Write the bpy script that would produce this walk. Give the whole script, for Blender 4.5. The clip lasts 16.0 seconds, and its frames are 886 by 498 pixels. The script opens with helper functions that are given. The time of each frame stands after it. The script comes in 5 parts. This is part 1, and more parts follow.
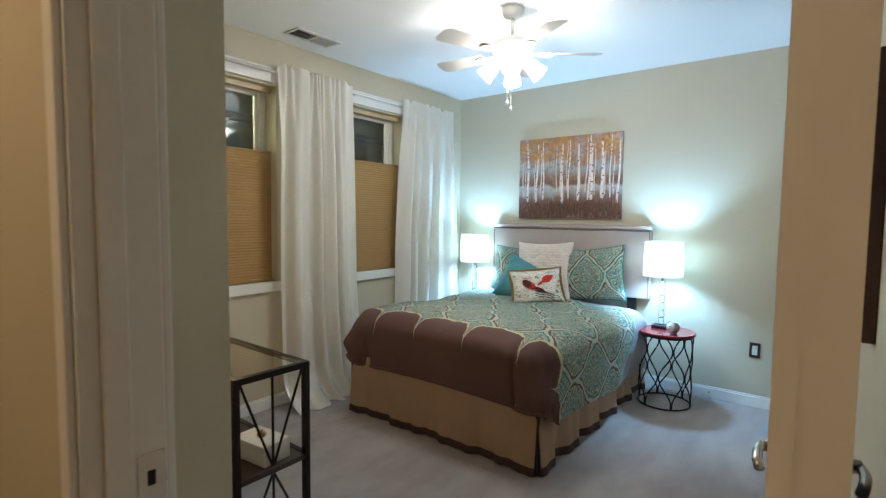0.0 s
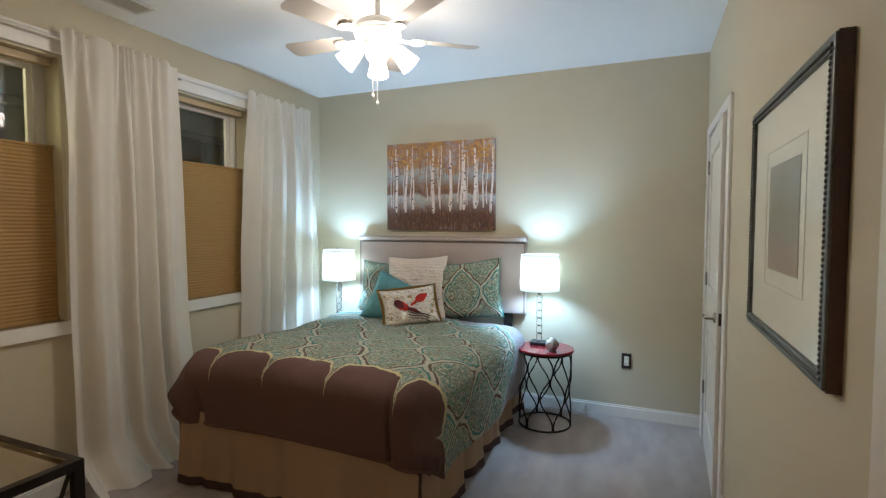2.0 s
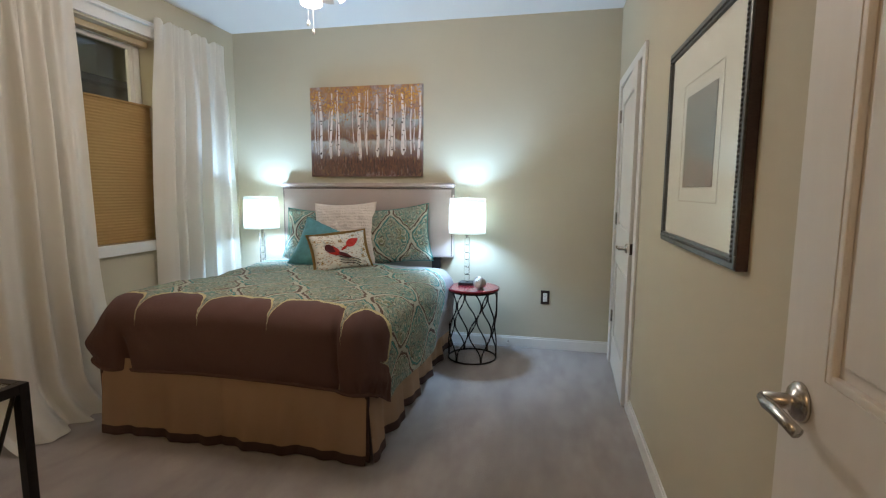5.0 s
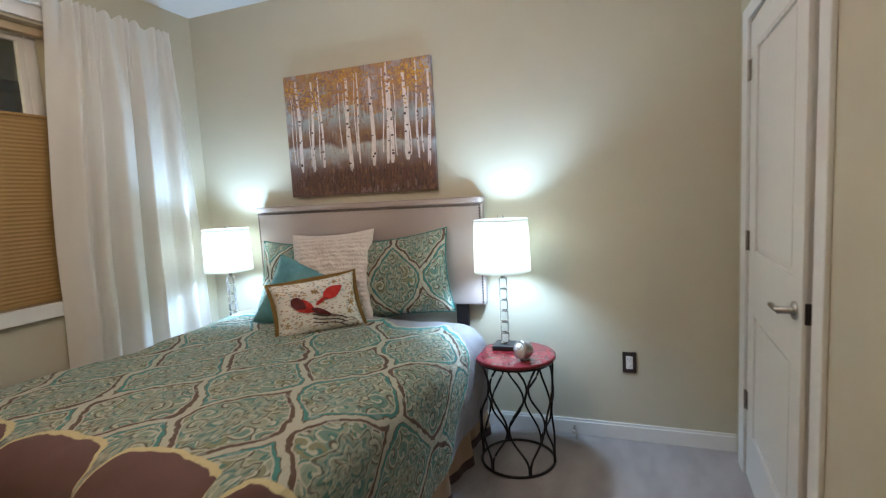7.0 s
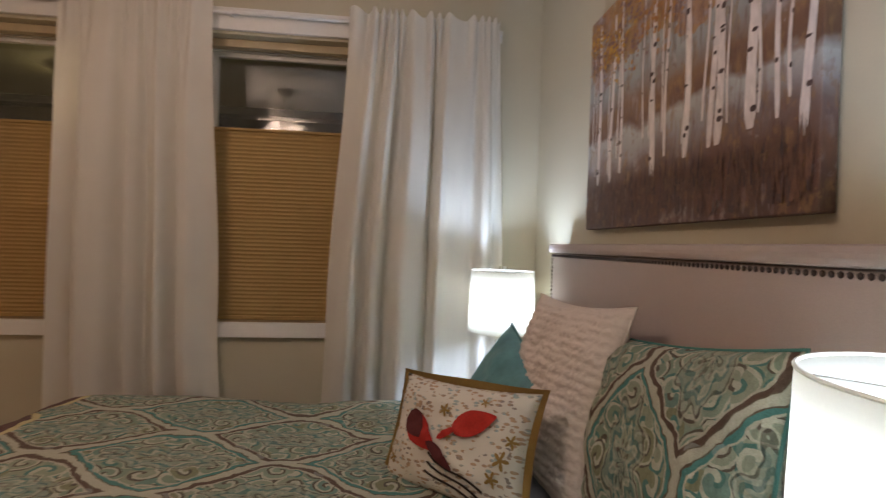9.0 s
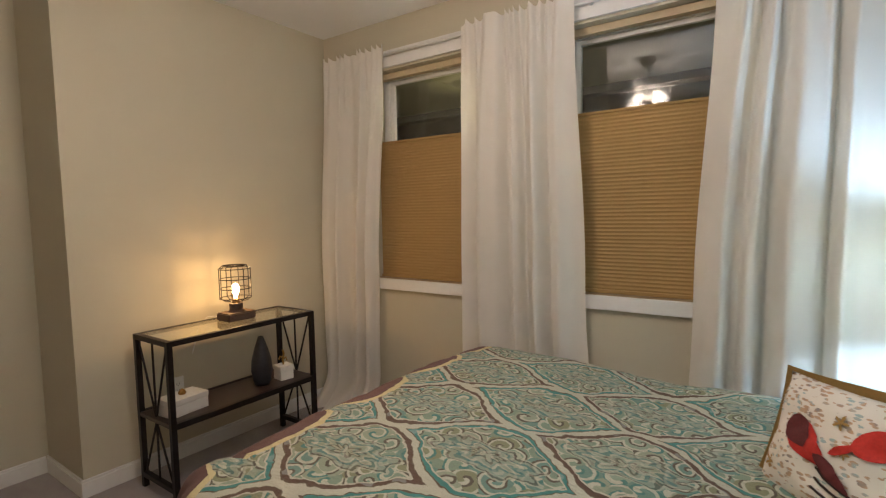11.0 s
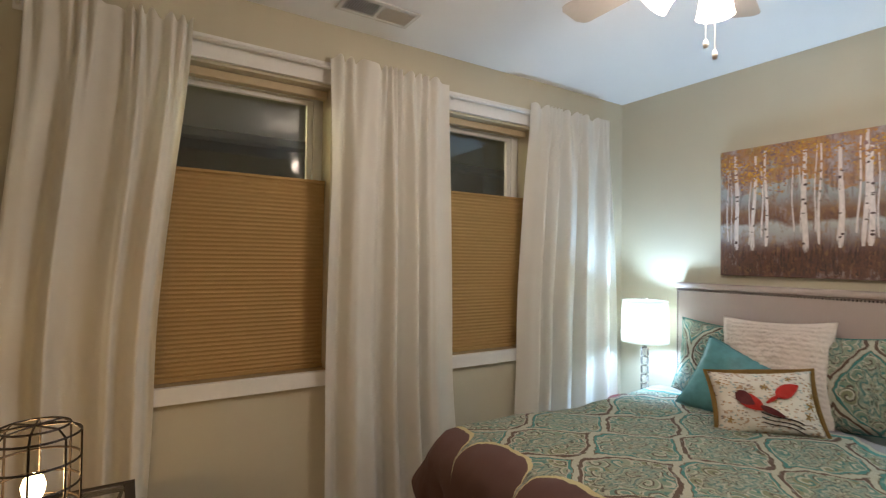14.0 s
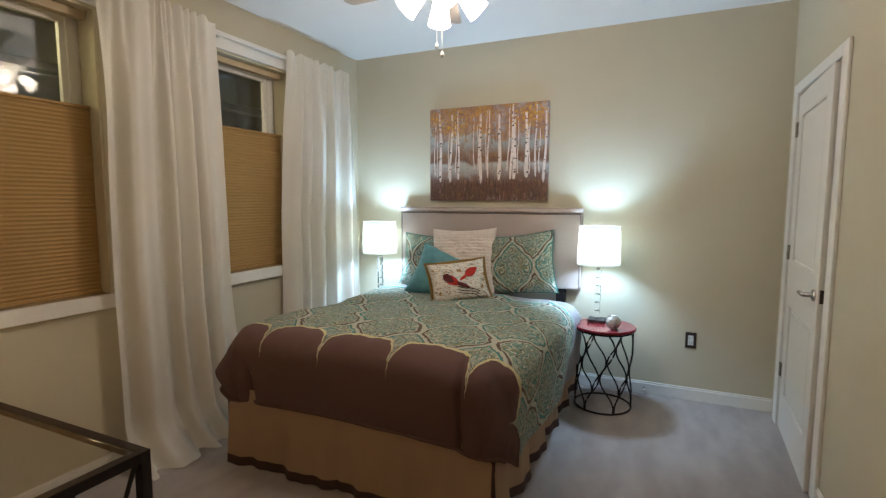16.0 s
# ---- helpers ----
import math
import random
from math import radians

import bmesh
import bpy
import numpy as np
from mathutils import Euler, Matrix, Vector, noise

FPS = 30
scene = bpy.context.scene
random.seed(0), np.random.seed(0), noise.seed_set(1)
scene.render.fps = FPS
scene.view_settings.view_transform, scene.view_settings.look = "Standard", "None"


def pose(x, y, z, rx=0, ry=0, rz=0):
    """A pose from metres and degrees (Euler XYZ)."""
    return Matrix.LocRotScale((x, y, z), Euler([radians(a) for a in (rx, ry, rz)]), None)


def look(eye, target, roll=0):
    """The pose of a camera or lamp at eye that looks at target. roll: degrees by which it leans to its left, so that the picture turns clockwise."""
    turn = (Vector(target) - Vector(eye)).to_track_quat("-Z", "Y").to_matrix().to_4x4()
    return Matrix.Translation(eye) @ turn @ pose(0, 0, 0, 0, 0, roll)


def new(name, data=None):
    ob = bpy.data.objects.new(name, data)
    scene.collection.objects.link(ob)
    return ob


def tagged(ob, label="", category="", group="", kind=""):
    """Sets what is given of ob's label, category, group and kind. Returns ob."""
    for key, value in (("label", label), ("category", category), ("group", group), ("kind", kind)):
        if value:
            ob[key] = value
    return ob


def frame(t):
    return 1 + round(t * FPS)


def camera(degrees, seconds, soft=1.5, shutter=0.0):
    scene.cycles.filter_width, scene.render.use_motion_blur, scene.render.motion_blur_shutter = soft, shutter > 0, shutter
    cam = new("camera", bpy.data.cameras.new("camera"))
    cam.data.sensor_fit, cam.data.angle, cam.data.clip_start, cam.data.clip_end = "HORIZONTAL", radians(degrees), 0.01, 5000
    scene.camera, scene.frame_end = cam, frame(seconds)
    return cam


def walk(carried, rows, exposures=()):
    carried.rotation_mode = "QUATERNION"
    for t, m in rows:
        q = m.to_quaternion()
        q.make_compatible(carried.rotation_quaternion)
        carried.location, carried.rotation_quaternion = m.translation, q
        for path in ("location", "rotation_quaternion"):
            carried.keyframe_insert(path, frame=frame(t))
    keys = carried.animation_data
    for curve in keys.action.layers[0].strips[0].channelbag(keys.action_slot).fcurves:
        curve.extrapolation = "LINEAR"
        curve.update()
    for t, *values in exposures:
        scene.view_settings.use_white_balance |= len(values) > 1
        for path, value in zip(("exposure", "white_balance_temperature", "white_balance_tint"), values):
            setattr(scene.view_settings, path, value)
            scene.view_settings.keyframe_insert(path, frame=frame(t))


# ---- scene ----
cam = camera(83.8, 16.0, soft=1.2, shutter=0.2)
PATH = [
    (0, (-0.108, -4.364, 1.422), (-1.341, -2.785, 1.29), 0.6),
    (0.5, (-0.189, -4.165, 1.43), (-1.293, -2.501, 1.32), -0.3),
    (1, (-0.306, -4.066, 1.464), (-1.245, -2.302, 1.385), -0.8),
    (1.5, (-0.4, -3.989, 1.462), (-1.245, -2.178, 1.379), -0.8),
    (2, (-0.379, -3.947, 1.456), (-1.143, -2.101, 1.361), 0.1),
    (2.5, (-0.385, -3.947, 1.457), (-1.036, -2.058, 1.368), -0.1),
    (3, (-0.494, -3.985, 1.441), (-0.996, -2.051, 1.353), -0.1),
    (3.5, (-0.512, -4.044, 1.353), (-0.868, -2.083, 1.192), 0.1),
    (4, (-0.502, -4.105, 1.322), (-0.833, -2.145, 1.102), 0.1),
    (4.2, (-0.498, -4.109, 1.305), (-0.853, -2.153, 1.083), 0.3),
    (6.3, (-0.503, -3.496, 1.366), (-1.037, -1.587, 1.095), -2.0),
    (6.5, (-0.501, -3.289, 1.376), (-1.079, -1.393, 1.111), -2.6),
    (7, (-0.532, -2.74, 1.374), (-1.216, -0.873, 1.161), -3.1),
    (7.5, (-0.525, -2.15, 1.386), (-1.464, -0.39, 1.242), -3.2),
    (8, (-0.587, -1.611, 1.388), (-1.949, -0.15, 1.292), -2.1),
    (8.5, (-0.659, -1.115, 1.376), (-2.409, -0.149, 1.32), 0.5),
    (9, (-0.774, -0.758, 1.34), (-2.762, -0.543, 1.328), 1.8),
    (9.5, (-0.769, -0.613, 1.412), (-2.685, -1.179, 1.319), 0.2),
    (10, (-0.734, -0.542, 1.387), (-2.427, -1.597, 1.24), -1.2),
    (10.2, (-0.712, -0.536, 1.379), (-2.336, -1.694, 1.229), -1.2),
    (12.3, (-0.719, -1.498, 1.417), (-2.54, -2.323, 1.364), 1.1),
    (12.5, (-0.736, -1.651, 1.445), (-2.638, -2.271, 1.43), 1.6),
    (13, (-0.754, -2.141, 1.459), (-2.753, -2.118, 1.527), 2.1),
    (13.5, (-0.854, -2.677, 1.531), (-2.745, -2.026, 1.569), 2.1),
    (14, (-0.905, -3.114, 1.492), (-2.588, -2.034, 1.533), 0.8),
    (14.5, (-0.94, -3.391, 1.457), (-2.36, -1.982, 1.461), -0.9),
    (15, (-0.878, -3.687, 1.434), (-2.024, -2.048, 1.381), -2.7),
    (15.5, (-0.757, -3.793, 1.395), (-1.74, -2.057, 1.249), -2.3),
    (16, (-0.688, -3.84, 1.412), (-1.513, -2.028, 1.219), 0.1),
]
walk(cam, [(t, look(eye, target, roll)) for t, eye, target, roll in PATH], exposures=[(0.0, 0.52, 5200, 6), (0.5, 0.28, 5700, 11), (1.0, 0.10, 5950, 13), (1.5, 0.03, 5950, 13), (4.0, 0.05, 6000, 15), (6.5, 0.10, 6100, 17), (7.5, -0.15, 6400, 22), (8.0, -0.4, 6500, 25), (8.5, -0.8, 6750, 27), (9.0, -0.62, 7300, 33), (9.5, -0.22, 6950, 32), (10.2, 0.05, 6800, 28), (12.3, 0.52, 5750, 14), (13.5, 0.22, 6250, 18), (14.5, 0.05, 6350, 17), (16.0, 0.04, 6350, 16)])

# ---- light ----
world = bpy.data.worlds.new("night")
scene.world = world
world.use_nodes = True
world.node_tree.nodes["Background"].inputs["Color"].default_value = (0.006, 0.008, 0.016, 1)
world.node_tree.nodes["Background"].inputs["Strength"].default_value = 0.3

PRINT_SHIFT = 3.7775        # where the print repeats across the duvet
EDGE_HEAD = 0.045          # where the print starts, from the duvet's head end
FAN = (-1.66, -1.72)
LAMP_R, LAMP_L = (-1.118, -0.265), (-2.905, -0.26)
TABLE_R, TABLE_L = (-1.055, -0.345), (-2.965, -0.225)
CAGE = (-2.32, -3.275)
CEIL = 2.667


def bulb_light(name, place, watts, colour, radius):
    data = bpy.data.lights.new(name, "POINT")
    data.energy, data.color, data.shadow_soft_size = watts, colour, radius
    ob = new(name, data)
    ob.location = place
    return ob


FAN_ANGLES = [radians(29 + 90 * i) for i in range(4)]
for a in FAN_ANGLES:
    bulb_light("fan_bulb_light", (FAN[0] + 0.135 * math.cos(a), FAN[1] + 0.135 * math.sin(a), 2.298), 4.9, (1.0, 0.85, 0.68), 0.022)
for lx, ly in (LAMP_R, LAMP_L):
    bulb_light("bedside_bulb_light", (lx, ly, 1.10), 35.0, (0.47, 0.75, 1.0), 0.05)
bulb_light("cage_bulb_light", (CAGE[0], CAGE[1], 0.975), 3.8, (1.0, 0.61, 0.21), 0.017)
bulb_light("hall_light", (-1.2, -5.2, 2.50), 16.0, (1.0, 0.62, 0.30), 0.06)
bulb_light("porch_light", (-5.18, -3.42, 2.706), 26.0, (1.0, 0.88, 0.45), 0.008)

# ---- materials ----


class Nodes:
    """A small builder of node materials."""

    def __init__(self, name, colour=(0.8, 0.8, 0.8), rough=0.6, metal=0.0):
        self.mat = bpy.data.materials.new(name)
        self.mat.use_nodes = True
        self.tree = self.mat.node_tree
        self.bsdf = self.tree.nodes["Principled BSDF"]
        self.set("Base Color", (*colour, 1))
        self.set("Roughness", rough)
        self.set("Metallic", metal)
        self.coords = self.add("ShaderNodeTexCoord")

    def set(self, key, value):
        self.bsdf.inputs[key].default_value = value

    def add(self, kind, **props):
        node = self.tree.nodes.new(kind)
        for key, value in props.items():
            if key == "operation":
                node.operation = value
            elif key == "data_type":
                node.data_type = value
            elif key == "blend_type":
                node.blend_type = value
            elif key == "wave_type":
                node.wave_type = value
            elif key == "feature":
                node.feature = value
        return node

    def link(self, a, b):
        self.tree.links.new(a, b)

    def put(self, socket, value):
        if isinstance(value, (int, float)):
            socket.default_value = value
        elif isinstance(value, tuple):
            socket.default_value = value
        else:
            self.link(value, socket)

    def math(self, operation, a, b=0.0, c=0.0):
        node = self.add("ShaderNodeMath", operation=operation)
        self.put(node.inputs[0], a), self.put(node.inputs[1], b), self.put(node.inputs[2], c)
        return node.outputs[0]

    def noise(self, scale, detail=3.0, vector=None, stretch=None, rough=0.5):
        node = self.add("ShaderNodeTexNoise")
        node.inputs["Scale"].default_value, node.inputs["Detail"].default_value = scale, detail
        node.inputs["Roughness"].default_value = rough
        source = vector or self.coords.outputs["Object"]
        if stretch:
            m = self.add("ShaderNodeMapping")
            m.inputs["Scale"].default_value = stretch
            self.link(source, m.inputs["Vector"])
            source = m.outputs[0]
        self.link(source, node.inputs["Vector"])
        return node.outputs["Fac"]

    def ramp(self, fac, stops, constant=False):
        node = self.add("ShaderNodeValToRGB")
        if constant:
            node.color_ramp.interpolation = "CONSTANT"
        els = node.color_ramp.elements
        while len(els) < len(stops):
            els.new(0.5)
        for el, (pos, col) in zip(els, stops):
            el.position, el.color = pos, (*col, 1)
        self.put(node.inputs[0], fac)
        return node.outputs[0]

    def mix(self, fac, a, b, blend="MIX"):
        node = self.add("ShaderNodeMixRGB", blend_type=blend)
        self.put(node.inputs[0], fac)
        self.put(node.inputs[1], (*a, 1) if isinstance(a, tuple) else a)
        self.put(node.inputs[2], (*b, 1) if isinstance(b, tuple) else b)
        return node.outputs[0]

    def colour(self, socket):
        self.link(socket, self.bsdf.inputs["Base Color"])
        return self

    def bump(self, height, strength=0.2, distance=0.005):
        node = self.add("ShaderNodeBump")
        node.inputs["Strength"].default_value, node.inputs["Distance"].default_value = strength, distance
        self.put(node.inputs["Height"], height)
        self.link(node.outputs[0], self.bsdf.inputs["Normal"])
        return self


def plain(name, colour, rough=0.6, metal=0.0, vary=0.12, grain=60.0, bump=0.08, distance=0.002, stretch=None):
    """Paint, metal, cloth or plaster: one colour with fine grain and broad mottling."""
    n = Nodes(name, colour, rough, metal)
    fine, broad = n.noise(grain, 4.0, stretch=stretch), n.noise(1.7, 2.0)
    mixed = n.math("ADD", n.math("MULTIPLY", fine, 0.5), n.math("MULTIPLY", broad, 0.5))
    dark = tuple(c * (1 - vary) for c in colour)
    light = tuple(min(1, c * (1 + vary)) for c in colour)
    n.colour(n.ramp(mixed, [(0.3, dark), (0.7, light)]))
    n.bump(fine, bump, distance)
    return n.mat


def emitter(name, colour, strength):
    n = Nodes(name, colour, 0.5)
    n.set("Emission Color", (*colour, 1))
    n.set("Emission Strength", strength)
    return n.mat


def translucent(name, colour, share, grain=90.0, vary=0.05, bump=0.1, stretch=None, rough=0.9):
    """Thin cloth or frosted glass that lets light through."""
    n = Nodes(name, colour, rough)
    fine, broad = n.noise(grain, 3.0, stretch=stretch), n.noise(2.5)
    col = n.ramp(n.math("MULTIPLY_ADD", fine, 0.5, n.math("MULTIPLY", broad, 0.5)),
                 [(0.3, tuple(c * (1 - vary) for c in colour)), (0.7, colour)])
    n.colour(col)
    n.bump(fine, bump, 0.002)
    thin = n.add("ShaderNodeBsdfTranslucent")
    n.link(col, thin.inputs["Color"])
    both = n.add("ShaderNodeMixShader")
    both.inputs[0].default_value = share
    n.link(n.bsdf.outputs[0], both.inputs[1]), n.link(thin.outputs[0], both.inputs[2])
    n.link(both.outputs[0], n.tree.nodes["Material Output"].inputs["Surface"])
    return n.mat


WALL = plain("olive_cream_wall_paint", (0.53, 0.482, 0.362), 0.75, vary=0.025, grain=220, bump=0.10, distance=0.0012)
CEILING = plain("white_ceiling_paint", (0.86, 0.86, 0.85), 0.85, vary=0.02, grain=160, bump=0.12, distance=0.0015)
TRIM = plain("white_semi_gloss_paint", (0.76, 0.75, 0.72), 0.38, vary=0.03, grain=40, bump=0.03)
DOOR = plain("white_door_paint", (0.74, 0.72, 0.68), 0.42, vary=0.03, grain=50, bump=0.05, stretch=(1, 1, 0.15))
NICKEL = plain("brushed_nickel", (0.52, 0.50, 0.47), 0.26, 1.0, vary=0.1, grain=120, bump=0.03)
BLACK_STEEL = plain("dark_bronze_steel", (0.022, 0.017, 0.016), 0.42, 0.6, vary=0.3, grain=90, bump=0.08)
DARK_WOOD = plain("espresso_wood", (0.040, 0.022, 0.018), 0.4, vary=0.45, grain=30, bump=0.12, stretch=(1, 12, 12))
RUSTIC_WOOD = plain("rustic_brown_wood", (0.095, 0.055, 0.038), 0.6, vary=0.5, grain=28, bump=0.3, stretch=(2, 14, 14))
RED_LACQUER = plain("dark_red_lacquer", (0.19, 0.016, 0.022), 0.2, vary=0.25, grain=20, bump=0.03)
LINEN = plain("taupe_linen_upholstery", (0.42, 0.34, 0.305), 0.85, vary=0.09, grain=420, bump=0.35, distance=0.001)
TAUPE = plain("taupe_brushed_cotton", (0.12, 0.062, 0.049), 0.9, vary=0.14, grain=260, bump=0.25, distance=0.001)
SHEET_GREY = plain("grey_taupe_cotton", (0.31, 0.29, 0.302), 0.9, vary=0.07, grain=240, bump=0.25, distance=0.001)
SKIRT = plain("tan_bedskirt_cotton", (0.36, 0.235, 0.145), 0.9, vary=0.08, grain=300, bump=0.25, distance=0.001)
SKIRT_BAND = plain("dark_brown_band_cotton", (0.060, 0.030, 0.026), 0.9, vary=0.2, grain=300, bump=0.2, distance=0.001)
TEAL_CLOTH = plain("teal_crushed_satin", (0.085, 0.26, 0.28), 0.45, vary=0.3, grain=26, bump=0.5, distance=0.004)
CURTAIN = translucent("white_linen_curtain", (0.86, 0.83, 0.765), 0.34, 300, 0.04, 0.25)
BLIND = translucent("tan_cellular_shade", (0.41, 0.26, 0.10), 0.12, 9, 0.03, 0.0)
# tan deepened to brown: the blind's reflection and shadow are in this colour
LEDGE = plain("tan_ledge_with_reflection", (0.34, 0.25, 0.13), 0.6, vary=0.08, grain=60, bump=0.05)
HEAD_RAIL = plain("pale_tan_rail", (0.50, 0.40, 0.255), 0.5, vary=0.06, grain=40, bump=0.03)
SHADE = translucent("white_fabric_lamp_shade", (0.82, 0.78, 0.69), 0.55, 260, 0.05, 0.2)
FROSTED = translucent("frosted_glass", (0.95, 0.94, 0.92), 0.85, 40, 0.02, 0.03, rough=0.25)
FAN_WHITE = plain("white_enamel", (0.76, 0.74, 0.70), 0.35, vary=0.04, grain=30, bump=0.02)
BLADE = plain("white_washed_blade", (0.54, 0.51, 0.47), 0.5, vary=0.06, grain=30, bump=0.05, stretch=(1, 12, 1))
VENT = plain("white_metal_vent", (0.66, 0.65, 0.62), 0.5, vary=0.05, bump=0.02)
# near black that paints the shadow inside holes and slots
HOLE_SHADOW = plain("hole_shadow_colour", (0.015, 0.015, 0.016), 0.9, vary=0.2)
WHITE_PLASTIC = plain("white_plastic", (0.72, 0.71, 0.68), 0.35, vary=0.03, bump=0.01)
BROWN_PLATE = plain("dark_bronze_plate", (0.05, 0.035, 0.03), 0.4, 0.5, vary=0.2)
CERAMIC = plain("white_ceramic", (0.72, 0.69, 0.64), 0.3, vary=0.06, grain=18, bump=0.05)
CHARCOAL = plain("charcoal_ceramic", (0.022, 0.022, 0.026), 0.5, vary=0.3, grain=50, bump=0.1)
BRASS = plain("aged_brass", (0.42, 0.24, 0.07), 0.35, 1.0, vary=0.3, grain=40)
PEWTER = plain("pewter_grey_frame", (0.13, 0.135, 0.13), 0.38, 0.75, vary=0.35, grain=60, bump=0.2)
FRAME_BROWN = plain("dark_walnut_frame", (0.055, 0.026, 0.02), 0.35, vary=0.35, grain=25, bump=0.1, stretch=(4, 1, 12))
MAT_BOARD = plain("cream_mat_board", (0.66, 0.655, 0.60), 0.8, vary=0.02, grain=150, bump=0.05)
MAT_LINE = plain("grey_bevel_line", (0.42, 0.41, 0.37), 0.8, vary=0.05)
CLOCK_SILVER = plain("brushed_silver_clock", (0.5, 0.47, 0.45), 0.3, 0.9, vary=0.1)
GOLD_TRIM = plain("mustard_flange_cotton", (0.33, 0.20, 0.055), 0.9, vary=0.15, grain=200, bump=0.2, distance=0.001)
MOTIF_RED = plain("red_print", (0.46, 0.022, 0.012), 0.85, vary=0.25, grain=160, bump=0.15, distance=0.001)
MOTIF_DARK = plain("dark_maroon_print", (0.10, 0.012, 0.012), 0.85, vary=0.3, grain=160, bump=0.15, distance=0.001)
MOTIF_LINE = plain("dark_brown_print", (0.03, 0.018, 0.014), 0.85, vary=0.3, grain=160)
TRUNK_WHITE = plain("birch_white_paint", (0.70, 0.62, 0.59), 0.6, vary=0.28, grain=34, bump=0.5, distance=0.002, stretch=(3, 1, 1))
TRUNK_DARK = plain("bark_dark_paint", (0.075, 0.04, 0.035), 0.6, vary=0.5, grain=60, bump=0.4)
PAINT_OCHRE = plain("ochre_foliage_paint", (0.42, 0.185, 0.05), 0.6, vary=0.5, grain=70, bump=0.5)
PORCH_WHITE = plain("porch_ceiling_paint", (0.42, 0.40, 0.28), 0.8, vary=0.05)
NIGHT_WALL = plain("dark_siding_dimmed_beam", (0.035, 0.035, 0.04), 0.8, vary=0.2, stretch=(1, 1, 8))
# pale only to bounce the downlight
BOUNCE_DECK = plain("pale_bounce_deck", (0.52, 0.49, 0.40), 0.9, vary=0.15, grain=8)
GROUND = plain("night_ground", (0.03, 0.035, 0.025), 0.95, vary=0.4, grain=3)
BULB_WARM = emitter("glowing_warm_bulb", (1.0, 0.84, 0.66), 24)
BULB_EDISON = emitter("glowing_amber_bulb", (1.0, 0.70, 0.34), 14)
DOWNLIGHT = emitter("glowing_downlight_lens", (1.0, 0.93, 0.66), 5)


def clear_glass(name, rough=0.0, tint=(1, 1, 1)):
    n = Nodes(name, tint, rough)
    n.set("Transmission Weight", 1.0)
    n.set("IOR", 1.46)
    return n.mat


GLASS = clear_glass("clear_window_glass", 0.0, (0.95, 0.98, 0.97))
CRYSTAL = clear_glass("lamp_crystal", 0.02, (0.96, 0.98, 1.0))
TABLE_GLASS = clear_glass("table_glass", 0.02, (0.93, 0.95, 0.93))


def carpet():
    n = Nodes("grey_beige_carpet", (0.4, 0.35, 0.31), 0.95)
    pile, tread, broad = n.noise(520, 4), n.noise(3.6, 3, rough=0.6, stretch=(1.8, 0.7, 1)), n.noise(1.1, 2)
    base = n.ramp(n.math("MULTIPLY_ADD", tread, 0.6, n.math("MULTIPLY", broad, 0.4)),
                  [(0.34, (0.225, 0.19, 0.18)), (0.46, (0.295, 0.255, 0.24)), (0.52, (0.345, 0.30, 0.285)), (0.64, (0.42, 0.37, 0.355))])
    n.colour(n.mix(0.3, base, n.ramp(pile, [(0.3, (0.18, 0.155, 0.145)), (0.7, (0.46, 0.41, 0.385))])))
    n.set("Sheen Weight", 0.25)
    n.bump(n.math("ADD", pile, n.math("MULTIPLY", tread, 0.6)), 0.6, 0.006)
    return n.mat


CARPET = carpet()


